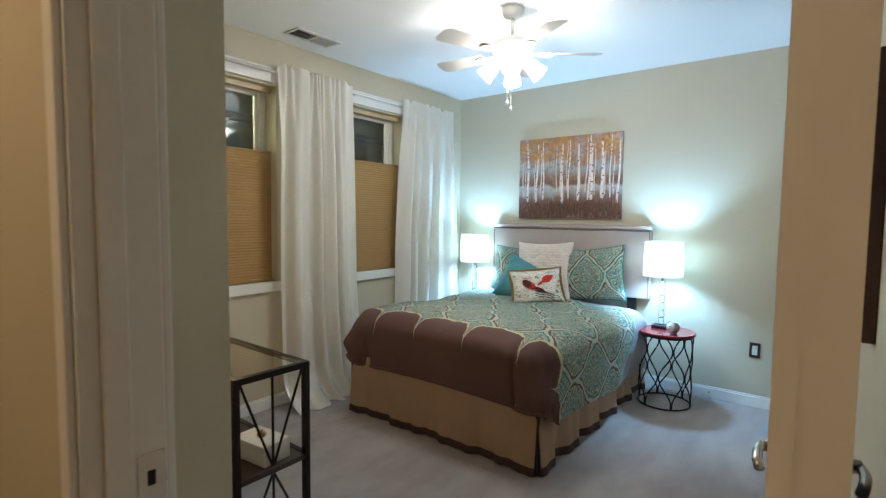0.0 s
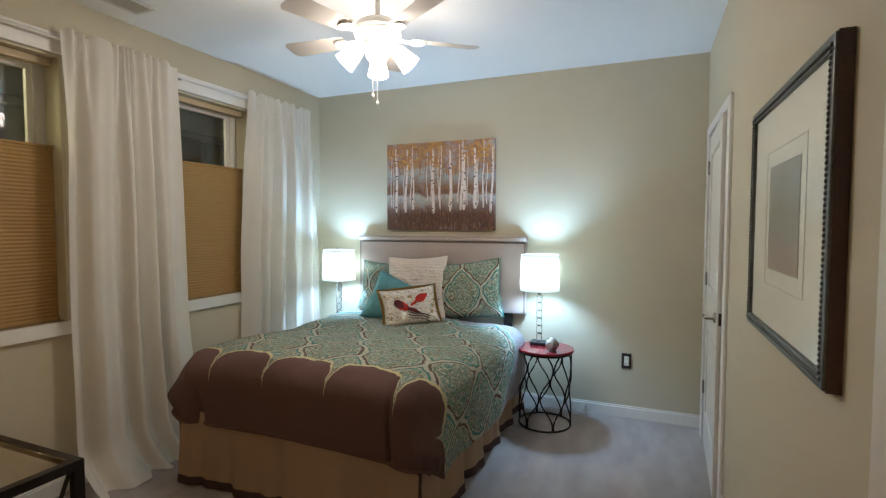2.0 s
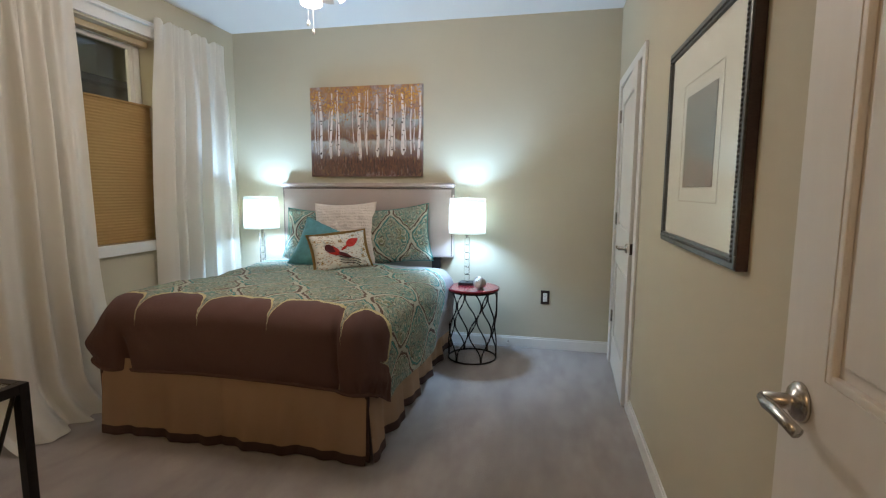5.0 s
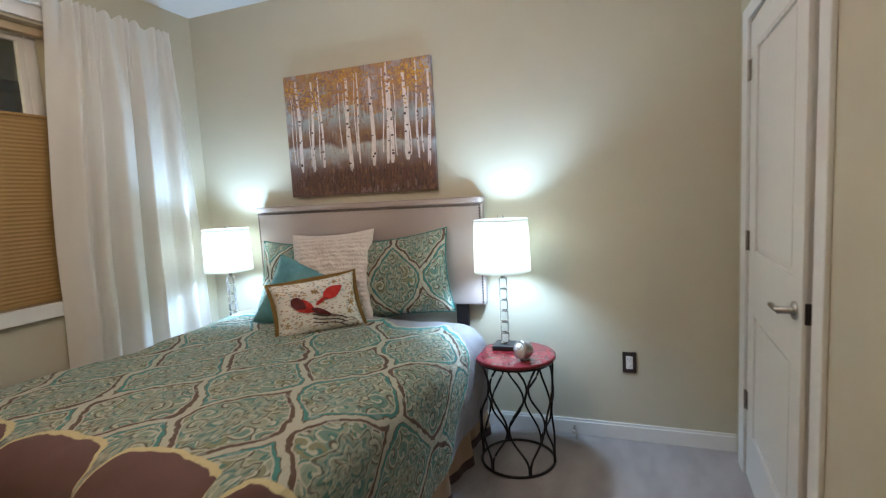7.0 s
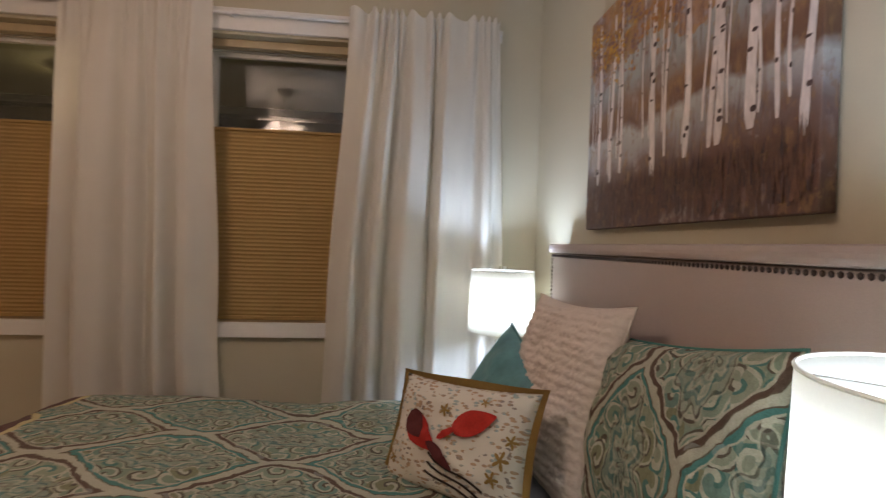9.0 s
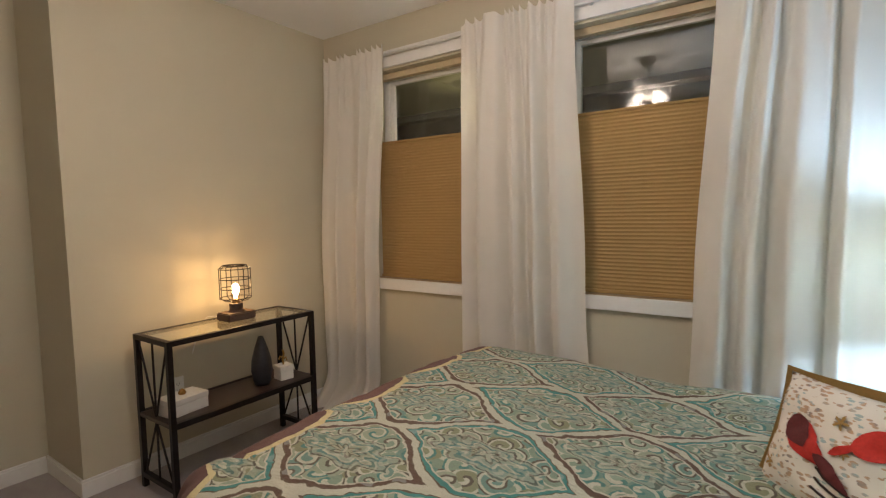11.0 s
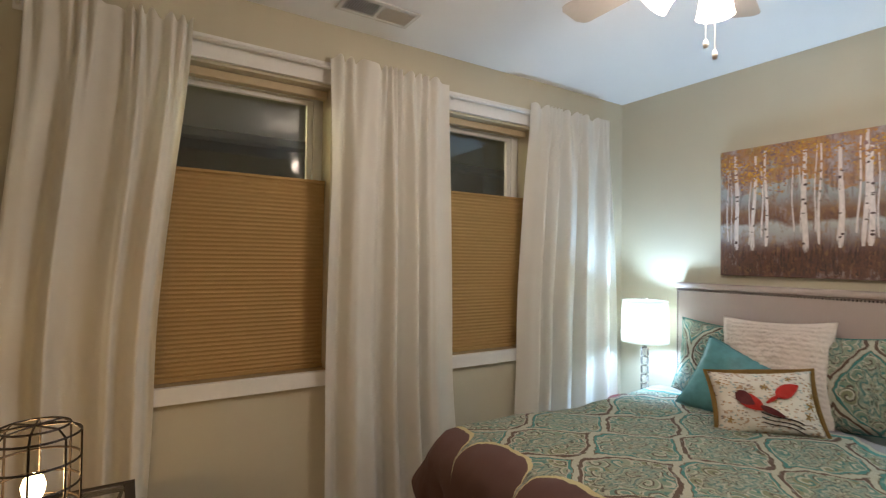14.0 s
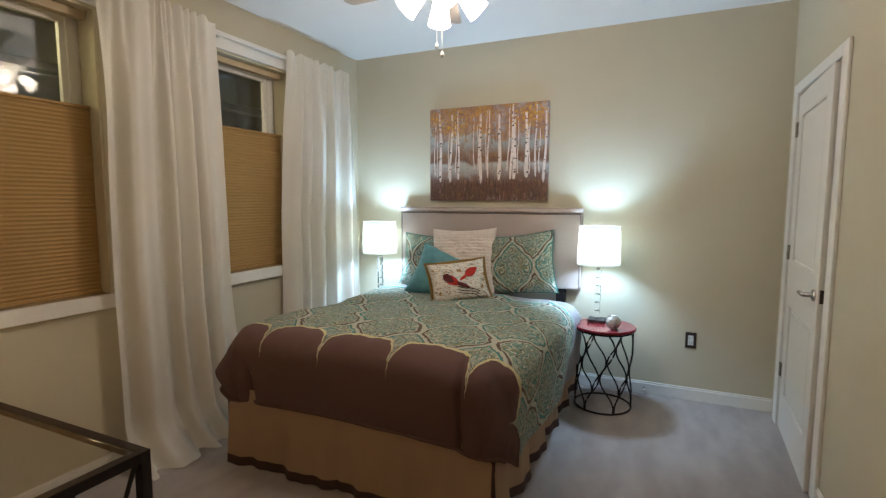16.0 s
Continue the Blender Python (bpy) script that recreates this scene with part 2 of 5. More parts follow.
def medallion(name, width, length, foot, head, plain_colour, edge=False):
    """Ogee medallion print with scrollwork on cloth whose UV map is in metres. Between foot and head the print shows, plain cloth past its scalloped ends; edge: a slanting scalloped side too."""
    n = Nodes(name, (0.5, 0.5, 0.5), 0.88)
    uv = n.coords.outputs["UV"]

    def warped(scale, amount):
        """The cloth's coordinates, pushed about by noise."""
        jitter = n.add("ShaderNodeTexNoise")
        jitter.inputs["Scale"].default_value = scale
        n.link(uv, jitter.inputs["Vector"])
        shift = n.add("ShaderNodeVectorMath")
        shift.operation = "MULTIPLY_ADD"
        n.link(jitter.outputs["Color"], shift.inputs[0])
        shift.inputs[1].default_value = (amount, amount, 0.0)
        n.link(uv, shift.inputs[2])
        return shift.outputs[0]

    parts = n.add("ShaderNodeSeparateXYZ")
    n.link(warped(17, 0.030), parts.inputs[0])
    u = n.math("SUBTRACT", n.math("FRACT", n.math("DIVIDE", parts.outputs[0], width)), 0.5)
    au = n.math("ABSOLUTE", u)
    v = n.math("DIVIDE", parts.outputs[1], length)
    b = n.math("MULTIPLY_ADD", n.math("COSINE", n.math("MULTIPLY", v, 2 * math.pi)), 0.25, 0.25)
    b = n.math("ADD", b, n.math("MULTIPLY", n.math("SINE", n.math("MULTIPLY", v, 8 * math.pi)), 0.012))
    d = n.math("SUBTRACT", b, au)
    rim = n.math("ABSOLUTE", d)
    first = n.math("GREATER_THAN", d, 0.0)
    # local place within each medallion, its height counted from the middle
    vv = n.math("SUBTRACT", n.math("FRACT", n.math("ADD", v, n.math("MULTIPLY_ADD", first, 0.5, 0.0))), 0.5)
    uu = n.math("SUBTRACT", n.math("MULTIPLY", first, au), n.math("MULTIPLY", n.math("SUBTRACT", 1.0, first), n.math("SUBTRACT", au, 0.5)))
    radius = n.math("SQRT", n.math("ADD", n.math("MULTIPLY", uu, n.math("MULTIPLY", uu, 2.2)), n.math("MULTIPLY", vv, vv)))
    angle = n.math("ARCTAN2", vv, n.math("MULTIPLY", uu, 1.5))
    wob = n.noise(22, 2, vector=uv)
    # scrollwork: a small volute in every cell
    cell = n.add("ShaderNodeTexVoronoi")
    cell.inputs["Scale"].default_value = 15 * 0.35 / width
    cell.inputs["Randomness"].default_value = 0.75
    wv = warped(30, 0.016)
    n.link(wv, cell.inputs["Vector"])
    away = n.add("ShaderNodeVectorMath")
    away.operation = "SUBTRACT"
    n.link(wv, away.inputs[0]), n.link(cell.outputs["Position"], away.inputs[1])
    local = n.add("ShaderNodeSeparateXYZ")
    n.link(away.outputs[0], local.inputs[0])
    tint = n.add("ShaderNodeSeparateXYZ")
    n.link(cell.outputs["Color"], tint.inputs[0])
    turn = n.math("DIVIDE", n.math("ARCTAN2", local.outputs[1], local.outputs[0]), 2 * math.pi)
    hand = n.math("MULTIPLY_ADD", n.math("GREATER_THAN", tint.outputs[0], 0.5), 2.0, -1.0)
    volute = n.math("FRACT", n.math("ADD", n.math("MULTIPLY_ADD", cell.outputs["Distance"], 2.9, n.math("MULTIPLY", turn, hand)), tint.outputs[2]))
    sage = n.ramp(tint.outputs[1], [(0.0, (0.20, 0.275, 0.20)), (0.3, (0.28, 0.32, 0.23)), (0.55, (0.13, 0.245, 0.205)), (0.75, (0.22, 0.225, 0.125)), (0.9, (0.25, 0.33, 0.245))], constant=True)
    ink = n.mix(n.math("GREATER_THAN", tint.outputs[2], 0.52), (0.085, 0.055, 0.036), (0.04, 0.185, 0.165))
    inner = n.mix(n.math("LESS_THAN", volute, 0.22), sage, ink)
    inner = n.mix(n.math("GREATER_THAN", volute, 0.73), inner, (0.50, 0.48, 0.38))
    # lobed palmette in the middle of each medallion
    petal = n.math("ADD", radius, n.math("MULTIPLY", n.math("COSINE", n.math("MULTIPLY", angle, 8.0)), 0.030))
    petal = n.math("ADD", petal, n.math("MULTIPLY", n.math("SUBTRACT", wob, 0.5), 0.12))
    heart = n.ramp(petal, [(0.0, (0.42, 0.40, 0.31)), (0.045, (0.07, 0.04, 0.03)), (0.075, (0.29, 0.33, 0.26)), (0.12, (0.48, 0.46, 0.36)), (0.145, (0.045, 0.17, 0.165)), (0.18, (0.30, 0.34, 0.27)), (0.225, (0.06, 0.035, 0.028)), (0.245, (0.50, 0.48, 0.37))], constant=True)
    inner = n.mix(n.math("LESS_THAN", petal, 0.265), inner, n.mix(0.35, heart, inner))
    inner = n.mix(0.15, inner, (0.25, 0.31, 0.23))
    band = n.ramp(first, [(0.0, (0.115, 0.068, 0.045)), (1.0, (0.055, 0.225, 0.20))])
    band = n.mix(n.math("MULTIPLY", n.math("LESS_THAN", cell.outputs["Distance"], 0.26), 0.4), band, (0.36, 0.42, 0.40))
    inside = n.math("ADD", rim, n.math("MULTIPLY", n.math("SUBTRACT", wob, 0.5), 0.05))
    col = n.mix(n.math("LESS_THAN", inside, 0.098), inner, (0.46, 0.44, 0.35))
    col = n.mix(n.math("LESS_THAN", inside, 0.082), col, band)
    cream = (0.47, 0.455, 0.36)
    cord = n.math("ADD", rim, n.math("MULTIPLY", n.math("SUBTRACT", n.noise(40, 1, vector=uv), 0.5), 0.045))
    col = n.mix(n.math("LESS_THAN", cord, 0.046), col, (0.13, 0.095, 0.06))
    col = n.mix(n.math("LESS_THAN", cord, 0.035), col, cream)
    # scalloped ends
    arc = n.math("DIVIDE", n.math("ARCCOSINE", n.math("MULTIPLY_ADD", au, 4.0, -1.0)), math.pi)
    arc = n.math("MULTIPLY", n.math("POWER", arc, 5.0), 0.37)
    end = n.math("SUBTRACT", n.math("SUBTRACT", foot, arc), v)
    gold = n.math("GREATER_THAN", end, -0.036)
    col = n.mix(gold, col, (0.60, 0.51, 0.27))
    bare = n.math("GREATER_THAN", end, 0.0)
    col = n.mix(bare, col, plain_colour)
    if edge:
        # print ends along a slanting side and across the head, both in scallops bordered in cream
        run = n.math("SUBTRACT", 0.475, parts.outputs[1])
        side = n.math("SUBTRACT", parts.outputs[0], PRINT_SHIFT)
        along = n.math("SUBTRACT", run, 0.085)
        slope = n.math("MULTIPLY", along, 1.25)
        bulge = n.math("MULTIPLY", n.math("ABSOLUTE", n.math("SINE", n.math("MULTIPLY", along, math.pi / 0.28))), 0.06)
        past = n.math("SUBTRACT", side, n.math("SUBTRACT", n.math("ADD", 0.655, slope), bulge))
        swag = n.math("MULTIPLY", n.math("ABSOLUTE", n.math("COSINE", n.math("MULTIPLY", n.math("DIVIDE", parts.outputs[0], width), math.pi))), 0.12)
        over = n.math("SUBTRACT", n.math("ADD", swag, EDGE_HEAD), run)
        past = n.math("MAXIMUM", past, over)
        near_foot = n.math("LESS_THAN", run, 1.55)
        col = n.mix(n.math("MULTIPLY", n.math("GREATER_THAN", past, -0.052), near_foot), col, (0.07, 0.30, 0.275))
        col = n.mix(n.math("MULTIPLY", n.math("GREATER_THAN", past, -0.026), near_foot), col, cream)
        beyond = n.math("MULTIPLY", n.math("GREATER_THAN", past, 0.0), near_foot)
        col = n.mix(beyond, col, (0.31, 0.29, 0.302))
        bare = n.math("MAXIMUM", bare, beyond)
    weave = n.noise(420, 2, vector=uv)
    n.colour(n.mix(0.6, col, n.ramp(weave, [(0.3, (0.62, 0.62, 0.62)), (0.7, (1.0, 1.0, 1.0))]), "MULTIPLY"))
    crinkle = n.noise(34, 4, vector=uv, rough=0.65, stretch=(1.0, 0.55, 1.0))
    quilted = n.math("MULTIPLY", n.math("ADD", crinkle, n.math("MULTIPLY", n.noise(11, 2, vector=uv), 0.9)), n.math("MULTIPLY_ADD", bare, -0.8, 1.0))
    n.bump(n.math("ADD", n.math("MULTIPLY", weave, 0.12), quilted), 0.95, 0.016)
    return n.mat

# ---- building helpers ----


def mesh_of(name, bm, material, smooth=False):
    me = bpy.data.meshes.new(name)
    bm.normal_update()
    bm.to_mesh(me)
    bm.free()
    me.materials.append(material)
    if smooth:
        for p in me.polygons:
            p.use_smooth = True
    return me


def part(name, bm, material, parent, label="", smooth=False):
    """Links a bmesh as one mesh object under a thing or a part; its places are counted from the thing's base."""
    ob = new(name, mesh_of(name, bm, material, smooth))
    ob.parent = parent
    return tagged(ob, label)


def thing(name, base, label, category, group="", kind=""):
    ob = new(name)
    ob.empty_display_size = 0.1
    ob.location = base
    return tagged(ob, label, category, group, kind)


def solid(name, bm, material, label, category, kind="structure", smooth=False):
    return tagged(new(name, mesh_of(name, bm, material, smooth)), label, category, "", kind)


def box(bm, x0, x1, y0, y1, z0, z1, bevel=0.0):
    made = bmesh.ops.create_cube(bm, size=1.0)["verts"]
    for v in made:
        v.co = Vector((x0 + (v.co.x + 0.5) * (x1 - x0), y0 + (v.co.y + 0.5) * (y1 - y0), z0 + (v.co.z + 0.5) * (z1 - z0)))
    if bevel:
        edges = list({e for v in made for e in v.link_edges})
        bmesh.ops.bevel(bm, geom=edges, offset=bevel, segments=2, affect="EDGES", profile=0.6)
    return bm


def boxes(*specs, bevel=0.0):
    bm = bmesh.new()
    for s in specs:
        box(bm, *s, bevel=bevel)
    return bm


def lathe(profile, steps=32, bm=None, at=(0, 0, 0), caps=True):
    """Turns (radius, height) pairs round the z axis."""
    bm = bm or bmesh.new()
    rings = []
    for r, z in profile:
        rings.append([bm.verts.new((at[0] + r * math.cos(2 * math.pi * i / steps), at[1] + r * math.sin(2 * math.pi * i / steps), at[2] + z)) for i in range(steps)])
    for a, b in zip(rings, rings[1:]):
        for i in range(steps):
            bm.faces.new((a[i], a[(i + 1) % steps], b[(i + 1) % steps], b[i]))
    for ring, r in ((rings[0], profile[0][0]), (rings[-1], profile[-1][0])):
        if caps and r > 1e-5:
            bm.faces.new(ring)
    bmesh.ops.remove_doubles(bm, verts=bm.verts, dist=1e-6)
    bmesh.ops.recalc_face_normals(bm, faces=bm.faces)
    return bm


def rod(points, radius, bm=None, sides=8, closed=False):
    """A round bar along the points."""
    bm = bm or bmesh.new()
    pts = [Vector(p) for p in points]
    rings = []
    count = len(pts)
    for i, p in enumerate(pts):
        before, after = (pts[i - 1], pts[(i + 1) % count]) if closed else (pts[max(i - 1, 0)], pts[min(i + 1, count - 1)])
        way = (after - before).normalized()
        side = way.cross(Vector((0, 0, 1)) if abs(way.z) < 0.9 else Vector((1, 0, 0))).normalized()
        up = side.cross(way)
        rings.append([bm.verts.new(p + radius * (math.cos(2 * math.pi * k / sides) * side + math.sin(2 * math.pi * k / sides) * up)) for k in range(sides)])
    pairs = list(zip(rings, rings[1:])) + ([(rings[-1], rings[0])] if closed else [])
    for a, b in pairs:
        for k in range(sides):
            bm.faces.new((a[k], a[(k + 1) % sides], b[(k + 1) % sides], b[k]))
    if not closed:
        bm.faces.new(list(reversed(rings[0])))
        bm.faces.new(rings[-1])
    bmesh.ops.recalc_face_normals(bm, faces=bm.faces)
    return bm


def circle(cx, cy, z, r, steps=32):
    return [(cx + r * math.cos(2 * math.pi * i / steps), cy + r * math.sin(2 * math.pi * i / steps), z) for i in range(steps)]


def sheet(nu, nv, place, bm=None, uv=None, thick=0.0):
    """A grid of nu by nv cells, each corner put where place(i/nu, j/nv) says."""
    bm = bm or bmesh.new()
    grid = [[bm.verts.new(place(i / nu, j / nv)) for j in range(nv + 1)] for i in range(nu + 1)]
    layer = bm.loops.layers.uv.verify() if uv else None
    for i in range(nu):
        for j in range(nv):
            face = bm.faces.new((grid[i][j], grid[i + 1][j], grid[i + 1][j + 1], grid[i][j + 1]))
            if uv:
                for loop, (a, b) in zip(face.loops, ((i, j), (i + 1, j), (i + 1, j + 1), (i, j + 1))):
                    loop[layer].uv = uv(a / nu, b / nv)
    if thick:
        bmesh.ops.solidify(bm, geom=bm.faces[:], thickness=thick)
    return bm


def smooth_step(x):
    x = min(1.0, max(0.0, x))
    return x * x * (3 - 2 * x)


# ---- the room ----
X0, Y0, XC, YD, TH = -3.29, -3.545, -1.62, -4.02, 0.12   # window wall, back wall, entry corner, door wall, thickness
W1, W2 = (-3.10, -2.25), (-1.75, -0.90)                  # window openings along y
SILL, HEAD = 0.915, 2.355
DX0, DX1, DTOP = -0.945, -0.065, 2.05                    # entry doorway
CY0, CY1 = -1.045, -0.215                                 # closet doorway
HX0, HX1, HY = -2.6, 1.2, -5.9                           # hall

solid("floor", boxes((X0 - 0.2, HX1 + 0.1, HY - 0.1, 0.15, -0.12, 0.0)), CARPET, "grey beige cut-pile carpet with faint tread marks", "carpet")
solid("ceiling", boxes((X0 - 0.2, HX1 + 0.1, HY - 0.1, 0.15, CEIL, CEIL + 0.12)), CEILING, "smooth white painted ceiling", "ceiling")
solid("wall_north", boxes((X0 - 0.2, 0.15, 0.0, 0.15, 0, CEIL)), WALL, "olive cream painted wall behind the bed", "wall")
solid("wall_west", boxes((X0 - 0.2, X0, HY, W1[0], 0, CEIL), (X0 - 0.2, X0, W1[1], W2[0], 0, CEIL), (X0 - 0.2, X0, W2[1], 0, 0, CEIL),
                         *[(X0 - 0.2, X0, w[0], w[1], 0, SILL) for w in (W1, W2)], *[(X0 - 0.2, X0, w[0], w[1], HEAD, CEIL) for w in (W1, W2)]),
      WALL, "olive cream painted wall with two deep window openings", "wall")
solid("wall_east", boxes((0, 0.12, YD - 0.001, CY0, 0, CEIL), (0, 0.12, CY0, CY1, DTOP, CEIL), (0, 0.12, CY1, 0, 0, CEIL)), WALL, "olive cream painted wall with a closet doorway", "wall")
solid("wall_south", boxes((X0, XC, Y0 - TH, Y0, 0, CEIL)), WALL, "olive cream painted wall behind the console table", "wall")
solid("wall_entry_return", boxes((XC - TH, XC, YD, Y0 - TH, 0, CEIL)), WALL, "olive cream painted return wall of the entry", "wall")
solid("wall_door", boxes((XC - TH, DX0 - 0.02, YD - TH, YD, 0, CEIL), (DX1 + 0.02, HX1, YD - TH, YD - 0.0, 0, CEIL), (DX0 - 0.02, DX1 + 0.02, YD - TH, YD, DTOP + 0.02, CEIL)),
      WALL, "olive cream painted wall with the entry doorway", "wall")
solid("wall_hall", boxes((HX0, HX1, HY - TH, HY, 0, CEIL), (HX0 - TH, HX0, HY, YD - TH, 0, CEIL), (HX1, HX1 + TH, HY, YD, 0, CEIL), (HX0, XC - TH, YD - TH, YD, 0, CEIL)),
      WALL, "cream painted hall walls", "wall")
solid("wall_closet", boxes((0.12, 0.8, 0.0, 0.1, 0, CEIL), (0.7, 0.8, -1.35, 0.0, 0, CEIL), (0.12, 0.8, -1.45, -1.35, 0, CEIL)), WALL, "cream painted closet walls", "wall")


def skirting(name, x0, x1, y0, y1, side):
    """Baseboard with a small moulded top; side: the way it faces."""
    bm = boxes((x0, x1, y0, y1, 0.0, 0.078), bevel=0.002)
    sx, sy = side
    inset = 0.005
    box(bm, x0 + (inset if sx < 0 else 0), x1 - (inset if sx > 0 else 0), y0 + (inset if sy < 0 else 0), y1 - (inset if sy > 0 else 0), 0.078, 0.092, 0.002)
    return solid(name, bm, TRIM, "white painted moulded baseboard", "baseboard")


D = 0.013
skirting("baseboard_north", X0, -0.002, -D, -0.0005, (0, -1))
skirting("baseboard_west", X0 + 0.0005, X0 + D, Y0, -D, (1, 0))
skirting("baseboard_east", -D, -0.0005, YD + 0.02, CY0 - 0.094, (-1, 0))
skirting("baseboard_south", X0 + D, XC + D, Y0 + 0.0005, Y0 + D, (0, 1))
skirting("baseboard_return", XC + 0.0005, XC + D, YD, Y0, (1, 0))
skirting("baseboard_entry", XC + D, DX0 - 0.075, YD + 0.0005, YD + D, (0, 1))


# ---- windows ----
def window(name, y0, y1):
    w = thing(name, (X0, (y0 + y1) / 2, SILL), "white framed window with dark night glass above a lowered shade", "window", kind="structure")
    h, top = (y1 - y0) / 2, HEAD - SILL
    gx = -0.165
    frame_bm = boxes((gx - 0.03, gx + 0.02, -h + 0.001, -h + 0.055, 0.0, top - 0.001), (gx - 0.03, gx + 0.02, h - 0.055, h - 0.001, 0.0, top - 0.001),
                     (gx - 0.03, gx + 0.02, -h + 0.055, h - 0.055, 0, 0.05), (gx - 0.03, gx + 0.02, -h + 0.055, h - 0.055, top - 0.045, top - 0.001), bevel=0.003)
    part("window_frame", frame_bm, TRIM, w, "white painted window frame")
    sash = boxes((gx - 0.02, gx + 0.008, -h + 0.055, -h + 0.085, 0.05, top - 0.045), (gx - 0.02, gx + 0.008, h - 0.085, h - 0.055, 0.05, top - 0.045),
                 (gx - 0.02, gx + 0.008, -h + 0.085, h - 0.085, top - 0.07, top - 0.045), (gx - 0.02, gx + 0.008, -h + 0.085, h - 0.085, 0.05, 0.085),
                 (gx - 0.02, gx + 0.008, -h + 0.085, h - 0.085, top / 2 - 0.02, top / 2 + 0.02), bevel=0.002)
    sash_ob = part("sash", sash, TRIM, w, "white window sash")
    pane = part("pane", boxes((gx - 0.012, gx - 0.008, -h + 0.08, h - 0.08, 0.08, top - 0.065)), GLASS, sash_ob, "dark clear pane")
    pane.visible_shadow = False
    inner = part("pane", boxes((gx - 0.026, gx - 0.023, -h + 0.08, h - 0.08, 0.08, top - 0.065)), GLASS, sash_ob, "dark clear outer pane")
    inner.visible_shadow = False
    sill = part("window_sill", boxes((0.0005, 0.032, -h - 0.05, h + 0.05, -0.050, 0.022), bevel=0.004), TRIM, w, "white painted sill board")
    part("ledge", boxes((-0.135, 0.0, -h + 0.001, h - 0.001, 0.0005, 0.0215)), LEDGE, sill, "tan ledge inside the reveal, blind's reflection in its colour")
    part("head_casing", boxes((0.0005, 0.022, -h - 0.06, h + 0.06, top + 0.001, top + 0.088), (0.0005, 0.032, -h - 0.07, h + 0.07, top + 0.088, top + 0.104), bevel=0.003), TRIM, w, "white head casing")
    part("jamb_lining", boxes((-0.13, -0.002, -h + 0.0005, -h + 0.012, 0.022, top), (-0.13, -0.002, h - 0.012, h - 0.0005, 0.022, top),
                              (-0.13, -0.002, -h + 0.012, h - 0.012, top - 0.012, top - 0.0005)), WALL, w, "painted drywall reveal")
    return w


def cell_shade(y0, y1, high):
    """Top-down cellular shade, lowered from the head by a third."""
    c = thing("cellular_shade", (X0 - 0.075, (y0 + y1) / 2, SILL + 0.022), "tan pleated cellular shade lowered from the top of the window", "window shade", "window shades")
    h = (y1 - y0) / 2 - 0.014
    low, pleats = 0.02, 46

    def place(i, j):
        k = round(j * pleats * 2)
        return (0.0020 if k % 2 else -0.001) + 0.004 * math.sin(3 * i), -h + 2 * h * i, low + (high - low) * j
    bm = sheet(2, pleats * 2, place)
    part("pleated_fabric", bm, BLIND, c)
    part("back_fabric", boxes((-0.028, -0.024, -h, h, low, high)), BLIND, c)
    part("middle_rail", boxes((-0.03, 0.014, -h, h, high, high + 0.014), bevel=0.003), BLIND, c, "tan aluminium rail")
    part("bottom_rail", boxes((-0.03, 0.014, -h, h, 0.001, low), bevel=0.003), BLIND, c, "tan aluminium bottom rail")
    part("head_rail", boxes((-0.03, 0.02, -h, h, HEAD - SILL - 0.075, HEAD - SILL - 0.037), bevel=0.004), HEAD_RAIL, c, "pale tan head rail")
    for s in (-0.8, 0.8):
        part("lift_cord", rod([(-0.008, s * h, high + 0.012), (-0.008, s * h, HEAD - SILL - 0.07)], 0.0009, sides=5), WHITE_PLASTIC, c)
    return c


for i, w in enumerate((W1, W2)):
    window("window_%d" % (i + 1), *w)
    cell_shade(*w, (0.932, 0.950)[i])


# ---- curtains ----
FLARE = 0.19


